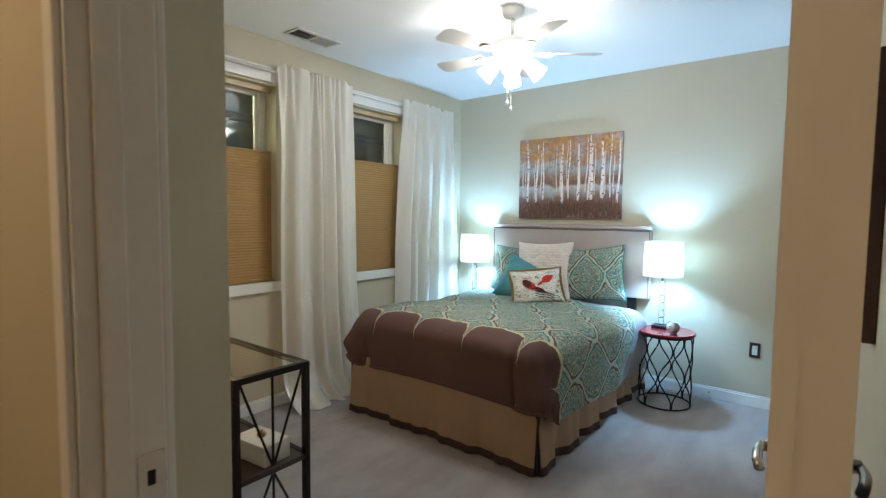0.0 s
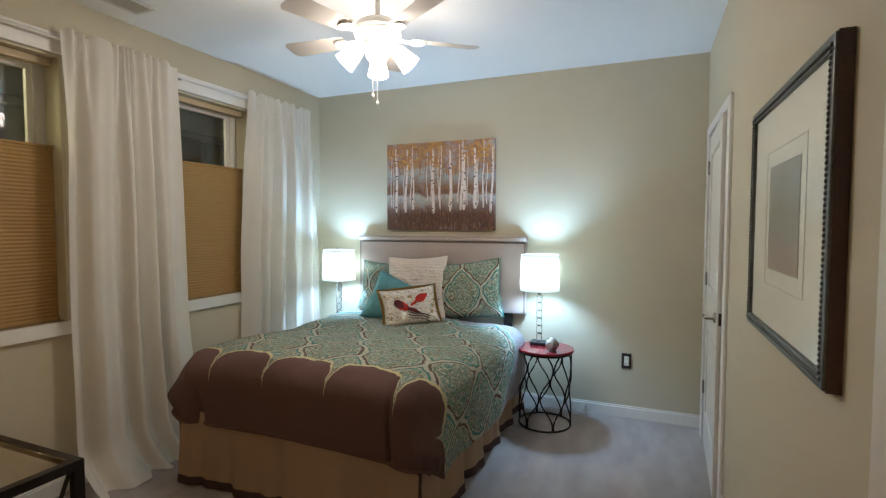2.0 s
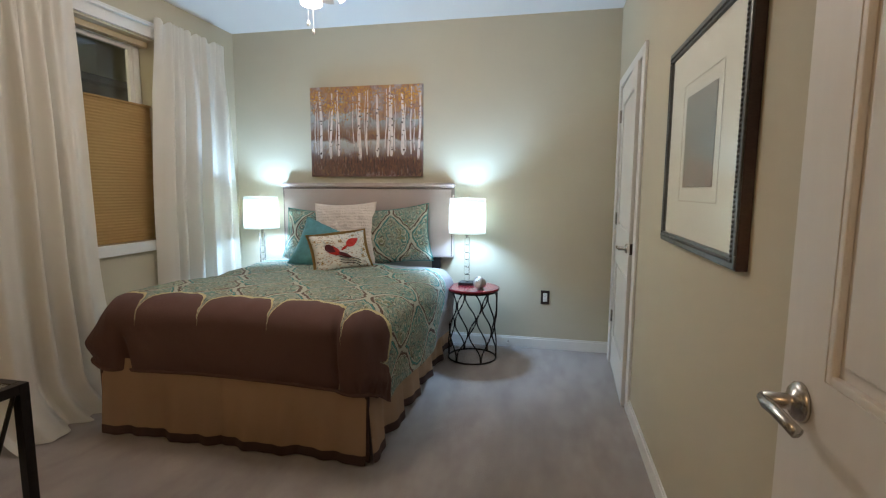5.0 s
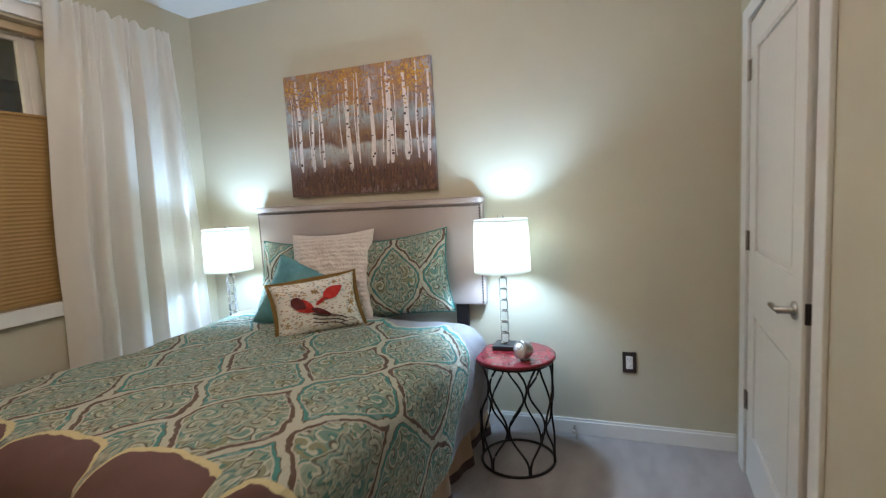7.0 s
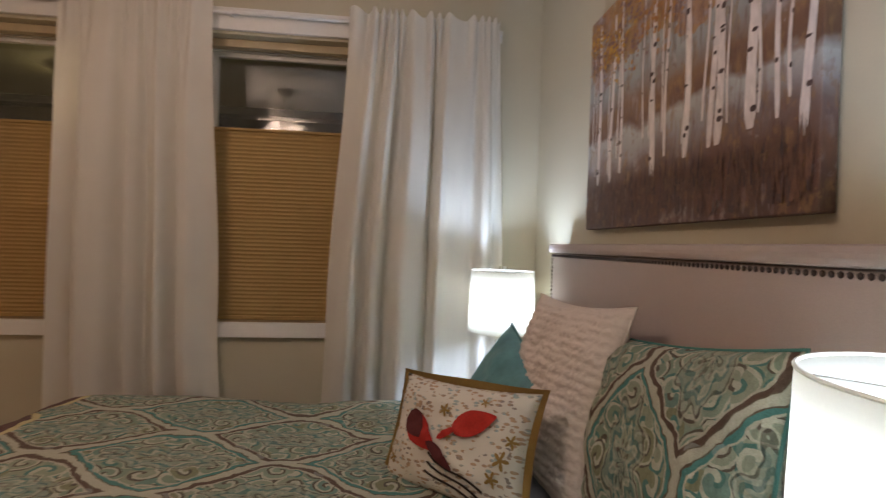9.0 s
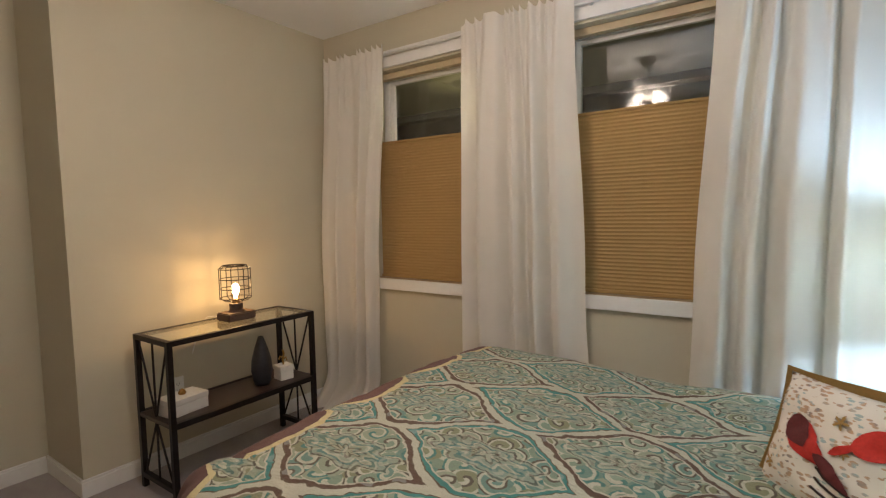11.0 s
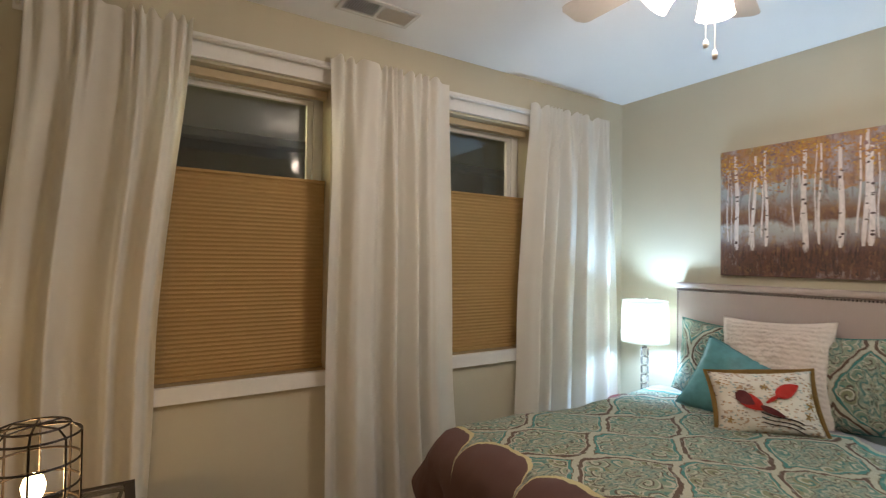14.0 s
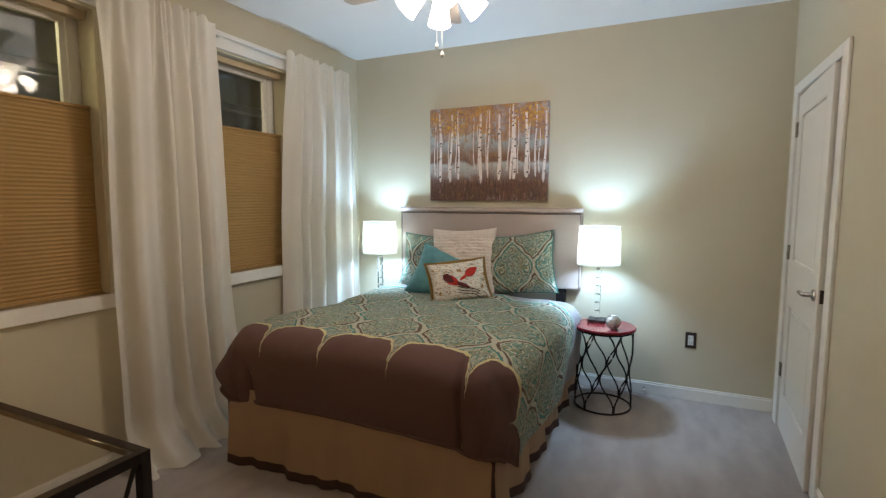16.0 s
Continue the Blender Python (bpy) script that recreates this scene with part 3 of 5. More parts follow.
def curtain(top, waist, foot, folds, seed, label):
    """Rod-pocket panel; top, waist and foot: where its edges lie along y."""
    rnd = random.Random(seed)
    c = thing("curtain", (X0 + 0.085, (top[0] + top[1]) / 2, 0), label, "curtain", "white curtain panels")
    mid = (top[0] + top[1]) / 2
    shifts = [rnd.uniform(-0.5, 0.5) for _ in range(6)]
    height = 2.475

    def place(i, j):
        z = height * (1 - j)
        k = 1 - z / height
        if k < 0.6:
            t = smooth_step(k / 0.6)
            e0, e1 = top[0] + (waist[0] - top[0]) * t, top[1] + (waist[1] - top[1]) * t
        else:
            t = smooth_step((k - 0.6) / 0.4)
            e0, e1 = waist[0] + (foot[0] - waist[0]) * t, waist[1] + (foot[1] - waist[1]) * t
        warp = i + 0.03 * math.sin(6.3 * i + shifts[0]) + 0.025 * math.sin(11 * i + shifts[1] * 6) * min(1, k * 4)
        warp = min(1, max(0, warp))
        y = e0 + (e1 - e0) * warp - mid
        bend = i + 0.055 * math.sin(2 * math.pi * 1.3 * i + 5 * shifts[2]) + 0.035 * math.sin(2 * math.pi * 2.9 * i + 9 * shifts[3])
        few = 2 * math.pi * folds * 0.72 * bend + shifts[2] * 3 + 0.9 * math.sin(2.5 * k + shifts[4])
        many = 2 * math.pi * folds * 1.9 * bend + shifts[3] * 4
        a = smooth_step(k * 4.5)
        swell = 0.55 + 0.45 * math.sin(2 * math.pi * 1.7 * i + 8 * shifts[5]) ** 2
        wave = math.sin(few)
        x = (0.006 + 0.050 * a * swell + 0.022 * k) * (wave - 0.25 * wave * abs(wave)) + (0.021 * (1 - a) + 0.007 * a) * math.sin(many + 1.2 * k) * (1.2 - 0.4 * swell)
        x += 0.007 * noise.noise(Vector((i * 9, k * 5, seed))) * (0.4 + k)
        # header gathered above the rod pocket
        if k < 0.045:
            z += 0.014 * math.sin(many + 1.0) * (1 - k / 0.045)
        # hem brought forward onto the carpet
        if k > 0.90:
            s = (k - 0.90) / 0.10
            x += FLARE * s * s
            z = max(0.006 + 0.004 * math.sin(few), z)
        return x, y, z
    bm = sheet(folds * 16, 64, place)
    part("cloth", bm, CURTAIN, c, smooth=True)
    return c


curtain((-3.445, -2.895), (-3.515, -2.99), (-3.50, -3.02), 5, 3, "white linen rod-pocket curtain panel in the room corner beside the window")
curtain((-2.30, -1.615), (-2.325, -1.56), (-2.32, -1.50), 6, 5, "wide white linen rod-pocket curtain panel between the two windows")
curtain((-0.985, -0.235), (-1.06, -0.20), (-1.09, -0.19), 7, 8, "white linen rod-pocket curtain panel beside the bedside lamp")
rail = thing("curtain_rod", (X0 + 0.052, -1.85, 2.425), "slim white curtain rod above both windows", "curtain rod")
part("pole", rod([(0, -1.60, 0), (0, 1.62, 0)], 0.009, sides=12), TRIM, rail, smooth=True)
for y in (-1.62, -0.4, 0.3, 1.62):
    part("bracket", boxes((-0.0515, 0.006, y - 0.008, y + 0.008, -0.012, 0.012), (-0.0515, -0.046, y - 0.018, y + 0.018, -0.03, 0.03), bevel=0.002), TRIM, rail)


# ---- doors ----
def panel_door(name, width, label, base, turn, lever_sides, hinge_side, hinge_zs):
    """Two-panel door; local x runs from the hinge to the latch, the room's face is at y = 0 and looks to -y."""
    d = thing(name, base, label, "door", kind="structure")
    d.rotation_euler = (0, 0, turn)
    t, hgt, rail_w = 0.038, 2.035, 0.115
    core = boxes((0.003, width - 0.003, 0.012, t - 0.012, 0.008, hgt), (0.003, rail_w, 0, t, 0.008, hgt), (width - rail_w, width - 0.003, 0, t, 0.008, hgt),
                 (rail_w, width - rail_w, 0, t, 0.008, 0.23), (rail_w, width - rail_w, 0, t, hgt - rail_w, hgt), (rail_w, width - rail_w, 0, t, 0.80, 1.06))
    part("leaf", core, DOOR, d)
    for z0, z1 in ((0.23, 0.80), (1.06, hgt - rail_w)):
        for face in (0, 1):
            y0, y1 = ((0.004, 0.012) if face == 0 else (t - 0.012, t - 0.004))
            bm = bmesh.new()
            box(bm, rail_w + 0.03, width - rail_w - 0.03, y0, y1, z0 + 0.03, z1 - 0.03, 0.0035)
            part("raised_panel", bm, DOOR, d)
            y0, y1 = ((0.001, 0.012) if face == 0 else (t - 0.012, t - 0.001))
            part("panel_moulding", boxes((rail_w, rail_w + 0.012, y0, y1, z0, z1), (width - rail_w - 0.012, width - rail_w, y0, y1, z0, z1),
                                         (rail_w + 0.012, width - rail_w - 0.012, y0, y1, z0, z0 + 0.012), (rail_w + 0.012, width - rail_w - 0.012, y0, y1, z1 - 0.012, z1), bevel=0.003), DOOR, d)
    for s in lever_sides:
        y = -0.001 if s < 0 else t + 0.001
        hx, hz = width - 0.065, (0.965 if width > 0.80 else 1.01)
        handle = part("lever_handle", lathe([(0.0, 0.0), (0.029, 0.0), (0.029, 0.005), (0.024, 0.010), (0.013, 0.013), (0.0115, 0.018), (0.0115, 0.050), (0.0, 0.050)], 28), NICKEL, d, "brushed nickel lever handle", smooth=True)
        handle.matrix_basis = pose(hx, y, hz, 90 * (1 if s < 0 else -1))
        grip = rod([(hx + 0.008, y + s * 0.046, hz), (hx - 0.02, y + s * 0.052, hz + 0.001), (hx - 0.05, y + s * 0.053, hz + 0.004), (hx - 0.078, y + s * 0.050, hz), (hx - 0.094, y + s * 0.046, hz - 0.005)], 0.0085, sides=12)
        lever = part("lever_grip", grip, NICKEL, handle, "brushed nickel lever", smooth=True)
        lever.matrix_parent_inverse = handle.matrix_basis.inverted()
    part("latch_plate", boxes((width - 0.0045, width - 0.001, 0.007, t - 0.007, 0.935, 1.0), bevel=0.001), BROWN_PLATE, d, "dark latch plate on the door edge")
    for z in hinge_zs:
        bm = rod([(-0.004, hinge_side * 0.006 if hinge_side < 0 else t + 0.006, z - 0.045), (-0.004, hinge_side * 0.006 if hinge_side < 0 else t + 0.006, z + 0.045)], 0.006, sides=10)
        box(bm, -0.003, 0.03, -0.0025 if hinge_side < 0 else t, 0.0 if hinge_side < 0 else t + 0.0025, z - 0.044, z + 0.044)
        part("hinge", bm, NICKEL, d, "brushed nickel hinge")
    return d


def casing(name, specs, label):
    return solid(name, boxes(*specs, bevel=0.004), TRIM, label, "door casing")


# closet door, ajar by a little, hinged beside the bed wall
panel_door("door_1", CY1 - CY0 - 0.012, "white two-panel closet door standing slightly ajar with nickel lever", (-0.004, CY1 - 0.006, 0), radians(-90 - 2.2), (-1,), -1, (0.367, 1.105, 1.84))
casing("trim_closet", [(-0.016, -0.0005, CY0 - 0.092, CY0 - 0.004, 0, DTOP + 0.064), (-0.016, -0.0005, CY1 + 0.004, CY1 + 0.100, 0, DTOP + 0.064), (-0.016, -0.0005, CY0 - 0.004, CY1 + 0.004, DTOP + 0.004, DTOP + 0.064),
                       (0.0, 0.119, CY0 - 0.004, CY0 - 0.0005, 0, DTOP), (0.0, 0.119, CY1 + 0.0005, CY1 + 0.004, 0, DTOP)], "white painted closet door casing")
# entry door, swung wide open along the wall with the picture
panel_door("door_2", 0.795, "white two-panel entry door swung open into the room with nickel levers", (-0.092, YD - 0.012, 0), radians(90 + 0.4), (-1, 1), 1, (0.3, 1.05, 1.85))
casing("trim_entry", [(DX0 - 0.072, DX0 - 0.006, YD, YD + 0.016, 0, DTOP + 0.066), (DX0 - 0.006, DX1 + 0.004, YD, YD + 0.016, DTOP + 0.006, DTOP + 0.066), (DX1 + 0.004, -0.001, YD, YD + 0.016, 0, DTOP + 0.066),
                      (DX0 - 0.048, DX0 - 0.006, YD - TH - 0.012, YD - TH, 0, DTOP + 0.066), (DX0 - 0.006, DX1 + 0.006, YD - TH - 0.016, YD - TH, DTOP + 0.006, DTOP + 0.066), (DX1 + 0.006, DX1 + 0.072, YD - TH - 0.016, YD - TH, 0, DTOP + 0.066),
                      (DX0 - 0.0195, DX0, YD - TH, YD, 0, DTOP + 0.001), (DX1, DX1 + 0.0195, YD - TH, YD, 0, DTOP + 0.001), (DX0, DX1, YD - TH, YD, DTOP, DTOP + 0.0195),
                      (DX0, DX0 + 0.009, YD - TH + 0.03, YD - 0.052, 0, DTOP), (DX1 - 0.012, DX1, YD - TH + 0.03, YD - 0.045, 0, DTOP)], "white painted entry door casing and jamb")
strike = thing("strike_plate", (DX0, YD - 0.026, 1.0), "brushed nickel strike plate screwed to the door jamb", "strike plate")
part("plate", boxes((0.0003, 0.002, -0.020, 0.020, -0.042, 0.042), bevel=0.0006), NICKEL, strike)
# flat dark piece in place of the hole's inner shadow
part("latch_hole_shadow", boxes((0.002, 0.0026, -0.006, 0.006, -0.012, 0.012)), HOLE_SHADOW, strike, "dark piece painting the latch hole's shadow")

# ---- bed ----
BX, BW, BY0, BY1 = -2.06, 0.735, -0.10, -1.955          # middle, half width, head and foot
DUVET = medallion("ogee_medallion_duvet", 0.385, 0.62, -1.83, 1.0, (0.132, 0.067, 0.056), True)
SHAM = medallion("ogee_medallion_sham", 0.32, 0.50, -9.0, 9.0, (0.3, 0.3, 0.3))

headboard = thing("headboard", (-2.037, -0.002, 0), "taupe linen upholstered headboard with nailhead trim and a padded top roll", "headboard")
bm = boxes((-0.768, 0.768, -0.072, 0.0, 0.745, 1.325), bevel=0.012)
panel = part("upholstered_panel", bm, LINEN, headboard)
bm = boxes((-0.772, 0.772, -0.088, 0.0, 1.326, 1.362), bevel=0.014)
part("top_roll", bm, LINEN, headboard)
nails = bmesh.new()


def nail(x, z):
    bmesh.ops.create_icosphere(nails, subdivisions=1, radius=0.0065, matrix=Matrix.Translation((x, -0.073, z)) @ Matrix.Diagonal((1, 0.5, 1, 1)))


for i in range(96):
    nail(-0.757 + 1.514 * i / 95, 1.315)
for i in range(1, 35):
    nail(-0.757, 1.315 - 0.0162 * i), nail(0.757, 1.315 - 0.0162 * i)
part("nailhead_trim", nails, BROWN_PLATE, panel, "dark nailhead trim", smooth=True)
for s in (-1, 1):
    part("leg", boxes((s * 0.62 - 0.035, s * 0.62 + 0.035, -0.055, -0.02, 0.0, 0.746), bevel=0.004), BLACK_STEEL, headboard, "dark headboard leg")

mattress = thing("mattress", (BX, (BY0 + BY1) / 2, 0.0), "grey sheeted mattress on its base under the duvet", "mattress")
half = (BY0 - BY1) / 2
bm = boxes((-BW + 0.02, BW + 0.035, -half + 0.02, half, 0.40, 0.662))
bmesh.ops.bevel(bm, geom=bm.edges[:], offset=0.10, segments=6, affect="EDGES")
part("sheeted_top", bm, SHEET_GREY, mattress, smooth=True)
part("base", boxes((-BW + 0.02, BW - 0.02, -half + 0.02, half - 0.005, 0.04, 0.405), bevel=0.01), DARK_WOOD, mattress)
for sx in (-1, 1):
    for sy in (-1, 1):
        part("leg", boxes((sx * 0.65 - 0.025, sx * 0.65 + 0.025, sy * 0.8 - 0.025, sy * 0.8 + 0.025, 0, 0.04)), DARK_WOOD, mattress)


def bedskirt():
    s = thing("bedskirt", (BX, (BY0 + BY1) / 2, 0), "tan cotton bedskirt with a dark brown hem band and corner pleats", "bedskirt")
    w, l = BW + 0.012, half + 0.012

    def run(name, z0, z1, mat, push, side, label=""):
        """One side of the skirt, between two heights: 'foot', 'near' or 'far'."""
        def place(i, j):
            z = z0 + (z1 - z0) * j
            low = 1 - z / 0.40
            wave = (0.012 * math.sin(21 * i + 0.7) + 0.010 * math.sin(47 * i) + 0.006 * math.sin(88 * i + 2)) * low
            if side == "foot":
                a = -w + 2 * w * i
                # kick pleat at the middle
                dip = -0.014 * math.exp(-((i - 0.47) / 0.006) ** 2)
                return a, -l - 0.02 * low - wave - dip - push, z
            sgn = 1 if side == "near" else -1
            b = -l + 2 * l * i
            fold = (0.026 * math.sin(34 * i) + 0.012 * math.sin(71 * i + 1)) * low
            return sgn * (w + 0.022 * low + fold + push), b, z
        part(name, sheet(90, 10, place), mat, s, label, smooth=True)
    for side in ("foot", "near", "far"):
        run("skirt_panel", 0.052, 0.42, SKIRT, 0.0, side)
        run("hem_band", 0.006, 0.054, SKIRT_BAND, 0.0015, side, "dark brown hem band")
    for sx in (-1, 1):
        part("corner_pleat", boxes((sx * w - 0.010, sx * w + 0.010, -l - 0.006, -l + 0.012, 0.008, 0.40), bevel=0.003), SKIRT_BAND, s, "dark brown strip down the skirt corner")
    return s


bedskirt()


def duvet():
    """Comforter over the mattress: rounded shoulders, a full smooth foot, gathered corners and a long drop on the open side."""
    d = thing("duvet", (BX, -1.03, 0.66), "green and brown ogee medallion duvet with a plain taupe foot border", "duvet")
    top_w, top_l = 0.70, 1.63                   # flat part, from the head end at y = -0.235
    left, right, foot, r = 0.40, 0.535, 0.455, 0.12

    def place(i, j):
        a = -top_w - left + (2 * top_w + left + right) * i
        b = (top_l + foot) * j
        ea, eb = max(abs(a) - top_w, 0.0), max(b - top_l, 0.0)
        sx, side = (1, right) if a > 0 else (-1, left)
        p, q = ea / side, eb / foot
        s = min(1.0, (p ** 6 + q ** 6) ** (1 / 6))
        away = max(math.hypot(p, q), 1e-6)
        dx, dy = p / away, q / away
        corner = 2 * dx * dy
        e = s * (side * dx * dx + foot * dy * dy)
        arc = min(e, r * 1.57)
        out, drop = r * math.sin(arc / r) * (1 - 0.55 * corner), r * (1 - math.cos(arc / r)) + max(e - r * 1.57, 0.0)
        # the foot bellies out and tucks back in at its hem; spare cloth stands out at the corners
        belly = (0.030 * dy * dy + 0.012 * dx * dx) * math.sin(math.pi * s)
        belly += (0.16 if a > 0 else 0.20) * corner * (s * s - 0.42 * smooth_step((s - 0.76) / 0.24))
        x = sx * (min(abs(a), top_w) - (0.04 if a < 0 else 0.0) * smooth_step((b - 0.9) / 0.6) * smooth_step((abs(a) - 0.3) / 0.4) + (out + belly) * dx * (0.7 + 0.3 * corner if a < 0 else 1.0))
        y = -0.235 - min(b, top_l) - (out + belly) * dy
        crown = 0.024 * math.cos(a / top_w * 1.45) if abs(a) < top_w else 0.0
        z = 0.688 + crown + 0.052 * smooth_step((b - 0.55) / 0.95) - drop + 0.03 * corner * s
        z += 0.03 * smooth_step((-a - 0.40) / 0.25) * (1 - smooth_step((b - 0.5) / 0.4))
        soft = noise.noise(Vector((a * 2.3, b * 2.3, 0.4))) * 0.012 + noise.noise(Vector((a * 6, b * 5, 1.5))) * 0.007
        fine = noise.noise(Vector((a * 17, b * 14, 4))) * 0.006
        z += (soft + fine) * (1 - 0.7 * s)
        x += sx * (soft * 1.5 + fine) * s * dx
        y -= (soft * 1.3 + fine) * s * dy
        # soft upright folds in the long side drop
        if a > top_w and eb < 0.1:
            x += 0.016 * math.sin(8.5 * b + 1.2 * math.sin(3 * b)) * smooth_step((s - 0.35) / 0.6)
        if b > top_l - 0.06:
            k = smooth_step((b - top_l + 0.06) / 0.12)
            # overlapped pleat by the open corner, and a pinched one by the other
            crease = math.exp(-((a - 0.615) / 0.010) ** 2)
            ear = smooth_step((a - 0.615) / 0.02) * (1 - smooth_step((a - 0.86) / 0.25))
            y += k * (0.032 * crease - 0.026 * ear)
            y += 0.055 * math.exp(-((a + 0.615) / 0.028) ** 2) * smooth_step((s - 0.45) / 0.35)
        # head end folds down onto the sheet
        if b < 0.06:
            z -= 0.03 * (1 - b / 0.06) ** 2
        return x, y + 1.03, max(z, 0.09) - 0.66

    def uv(i, j):
        a = -top_w - left + (2 * top_w + left + right) * i
        b = (top_l + foot) * j
        return a + PRINT_SHIFT - 0.015, 0.475 - b
    bm = sheet(150, 104, place, uv=uv)
    part("cover", bm, DUVET, d, smooth=True)
    # thick hem roll along the foot and sides
    rim = []
    for k in range(41):
        rim.append(Vector(place(k / 40, 1.0)))
    part("foot_hem", rod(rim, 0.009, sides=8), TAUPE, d, "taupe piped hem", smooth=True)
    return d


duvet()


# ---- pillows ----
def pillow(name, w, h, depth, mat, where, turn, label, flange=None, rough=0.0, uv_shift=(0, 0), pinch=0.09, group=""):
    """Stuffed cushion; local x across, z up, y the depth; where: its bottom middle."""
    p = thing(name, where, label, "pillow", group)
    p.rotation_euler = tuple(radians(a) for a in turn)

    def side(sgn):
        def place(i, j):
            s, t = 2 * i - 1, 2 * j - 1
            full = max(0.0, (1 - abs(s) ** 2.6)) ** 0.55 * max(0.0, (1 - abs(t) ** 2.6)) ** 0.55
            x = s * w / 2 * (1 - pinch * (1 - abs(t) ** 2) * abs(s) ** 3)
            z = h / 2 + t * h / 2 * (1 - pinch * (1 - abs(s) ** 2) * abs(t) ** 3)
            ripple = noise.noise(Vector((s * 2.6 + uv_shift[0] * 7, t * 2.6, sgn))) * 0.014 + noise.noise(Vector((s * 7, t * 7 + uv_shift[1], sgn * 3))) * 0.006
            y = sgn * (depth / 2 * full + ripple * full)
            if rough:
                y += sgn * rough * (math.sin(t * h * 120 + 1.5 * noise.noise(Vector((s * 5, t * 5, 7)))) * 0.30 + noise.noise(Vector((s * 30, t * 24, 2))) * 0.9) * min(1, full * 2)
            return x, y, z
        return place
    bm = bmesh.new()
    fine = 120 if rough else 26
    uvf = lambda i, j: ((i - 0.5) * w + uv_shift[0], (j - 0.5) * h + uv_shift[1])
    sheet(fine, fine, side(-1), bm, uvf)
    sheet(fine, fine, side(1), bm, uvf)
    bmesh.ops.remove_doubles(bm, verts=bm.verts, dist=1e-5)
    bmesh.ops.recalc_face_normals(bm, faces=bm.faces)
    part("cover", bm, mat, p, smooth=True)
    edge = []
    for k in range(64):
        q = k / 16
        n, f = int(q) % 4, q - int(q)
        s, t = ((2 * f - 1, -1), (1, 2 * f - 1), (1 - 2 * f, 1), (-1, 1 - 2 * f))[n]
        edge.append(Vector(side(1)(s / 2 + 0.5, t / 2 + 0.5)))
    if not flange:
        part("edge_piping", rod(edge, 0.0038, sides=6, closed=True), mat, p, smooth=True)
    else:
        fb = bmesh.new()
        inner = [fb.verts.new(e) for e in edge]
        mid = Vector((0, 0, h / 2))
        outer = [fb.verts.new(e + (e - mid).normalized() * 0.022) for e in edge]
        for k in range(64):
            fb.faces.new((inner[k], inner[(k + 1) % 64], outer[(k + 1) % 64], outer[k]))
        bmesh.ops.solidify(fb, geom=fb.faces[:], thickness=0.005)
        part("flange", fb, flange, p, "mustard flange edge")
    return p, side(-1)


WHITE_KNIT = plain("cream_ribbed_fleece", (0.66, 0.57, 0.50), 0.95, vary=0.10, grain=120, bump=0.6, distance=0.004, stretch=(0.4, 1, 1))


def print_cloth():
    n = Nodes("leaf_sprig_print_cotton", (0.66, 0.62, 0.54), 0.88)
    c = n.coords.outputs["UV"]
    v = n.add("ShaderNodeTexVoronoi")
    v.inputs["Scale"].default_value = 44
    m = n.add("ShaderNodeMapping")
    m.inputs["Scale"].default_value, m.inputs["Rotation"].default_value = (1.0, 2.4, 1), (0, 0, 0.7)
    n.link(c, m.inputs["Vector"]), n.link(m.outputs[0], v.inputs["Vector"])
    leaf = n.math("MULTIPLY", n.math("LESS_THAN", v.outputs["Distance"], 0.40), n.math("GREATER_THAN", n.noise(30, 1, vector=c), 0.40))
    grey = n.ramp(n.noise(24, 2, vector=c), [(0.36, (0.15, 0.12, 0.11)), (0.5, (0.46, 0.24, 0.10)), (0.62, (0.22, 0.36, 0.37))])
    col = n.mix(n.math("MULTIPLY", leaf, 0.8), (0.68, 0.64, 0.56), grey)
    n.colour(col)
    n.bump(n.noise(400, 2, vector=c), 0.25, 0.001)
    return n.mat


SPRIG = print_cloth()
ZB = 0.685
pillow("pillow_sham", 0.64, 0.475, 0.15, SHAM, (-1.715, -0.245, ZB + 0.015), (-13, -7, 5), "green and brown medallion pillow sham leaning on the headboard", uv_shift=(0.14, 0.02), group="medallion shams")
pillow("pillow_sham", 0.62, 0.46, 0.15, SHAM, (-2.44, -0.235, ZB), (-12, 2, -3), "green and brown medallion pillow sham behind the other cushions", uv_shift=(0.33, 0.20), group="medallion shams")
pillow("throw_pillow", 0.52, 0.53, 0.15, WHITE_KNIT, (-2.12, -0.350, ZB + 0.005), (-17, -2, 8), "cream ribbed fleece square cushion", rough=0.0055)
pillow("throw_pillow", 0.42, 0.42, 0.15, TEAL_CLOTH, (-2.325, -0.50, ZB - 0.025), (-26, 17, 8), "teal crushed satin square cushion tipped on one corner", uv_shift=(1, 1))
lumbar, front = pillow("throw_pillow", 0.45, 0.30, 0.13, SPRIG, (-2.005, -0.60, ZB + 0.01), (-22, -4, 44), "cream sprig-print lumbar cushion with red motifs and mustard flange", flange=GOLD_TRIM, uv_shift=(2, 2))


def on_cloth(points, lift=0.006):
    return [Vector(front(x / 0.45 + 0.5, z / 0.30)) + Vector((0, -lift, 0)) for x, z in points]


def motif(cx, cz, length, girth, tilt, mat, label, lift=0.006):
    """A plain leaf-shaped print that follows the cushion's front."""
    c, s = math.cos(radians(tilt)), math.sin(radians(tilt))

    def place(i, j):
        a = (i - 0.5) * length
        g = girth * math.sin(math.pi * min(1, max(0.0, i)) ** 0.75) ** 0.8 * (j - 0.5)
        return on_cloth([(cx + a * c - g * s, cz + a * s + g * c)], lift)[0]
    bm = sheet(16, 6, place)
    part("printed_motif", bm, mat, lumbar, label, smooth=True)


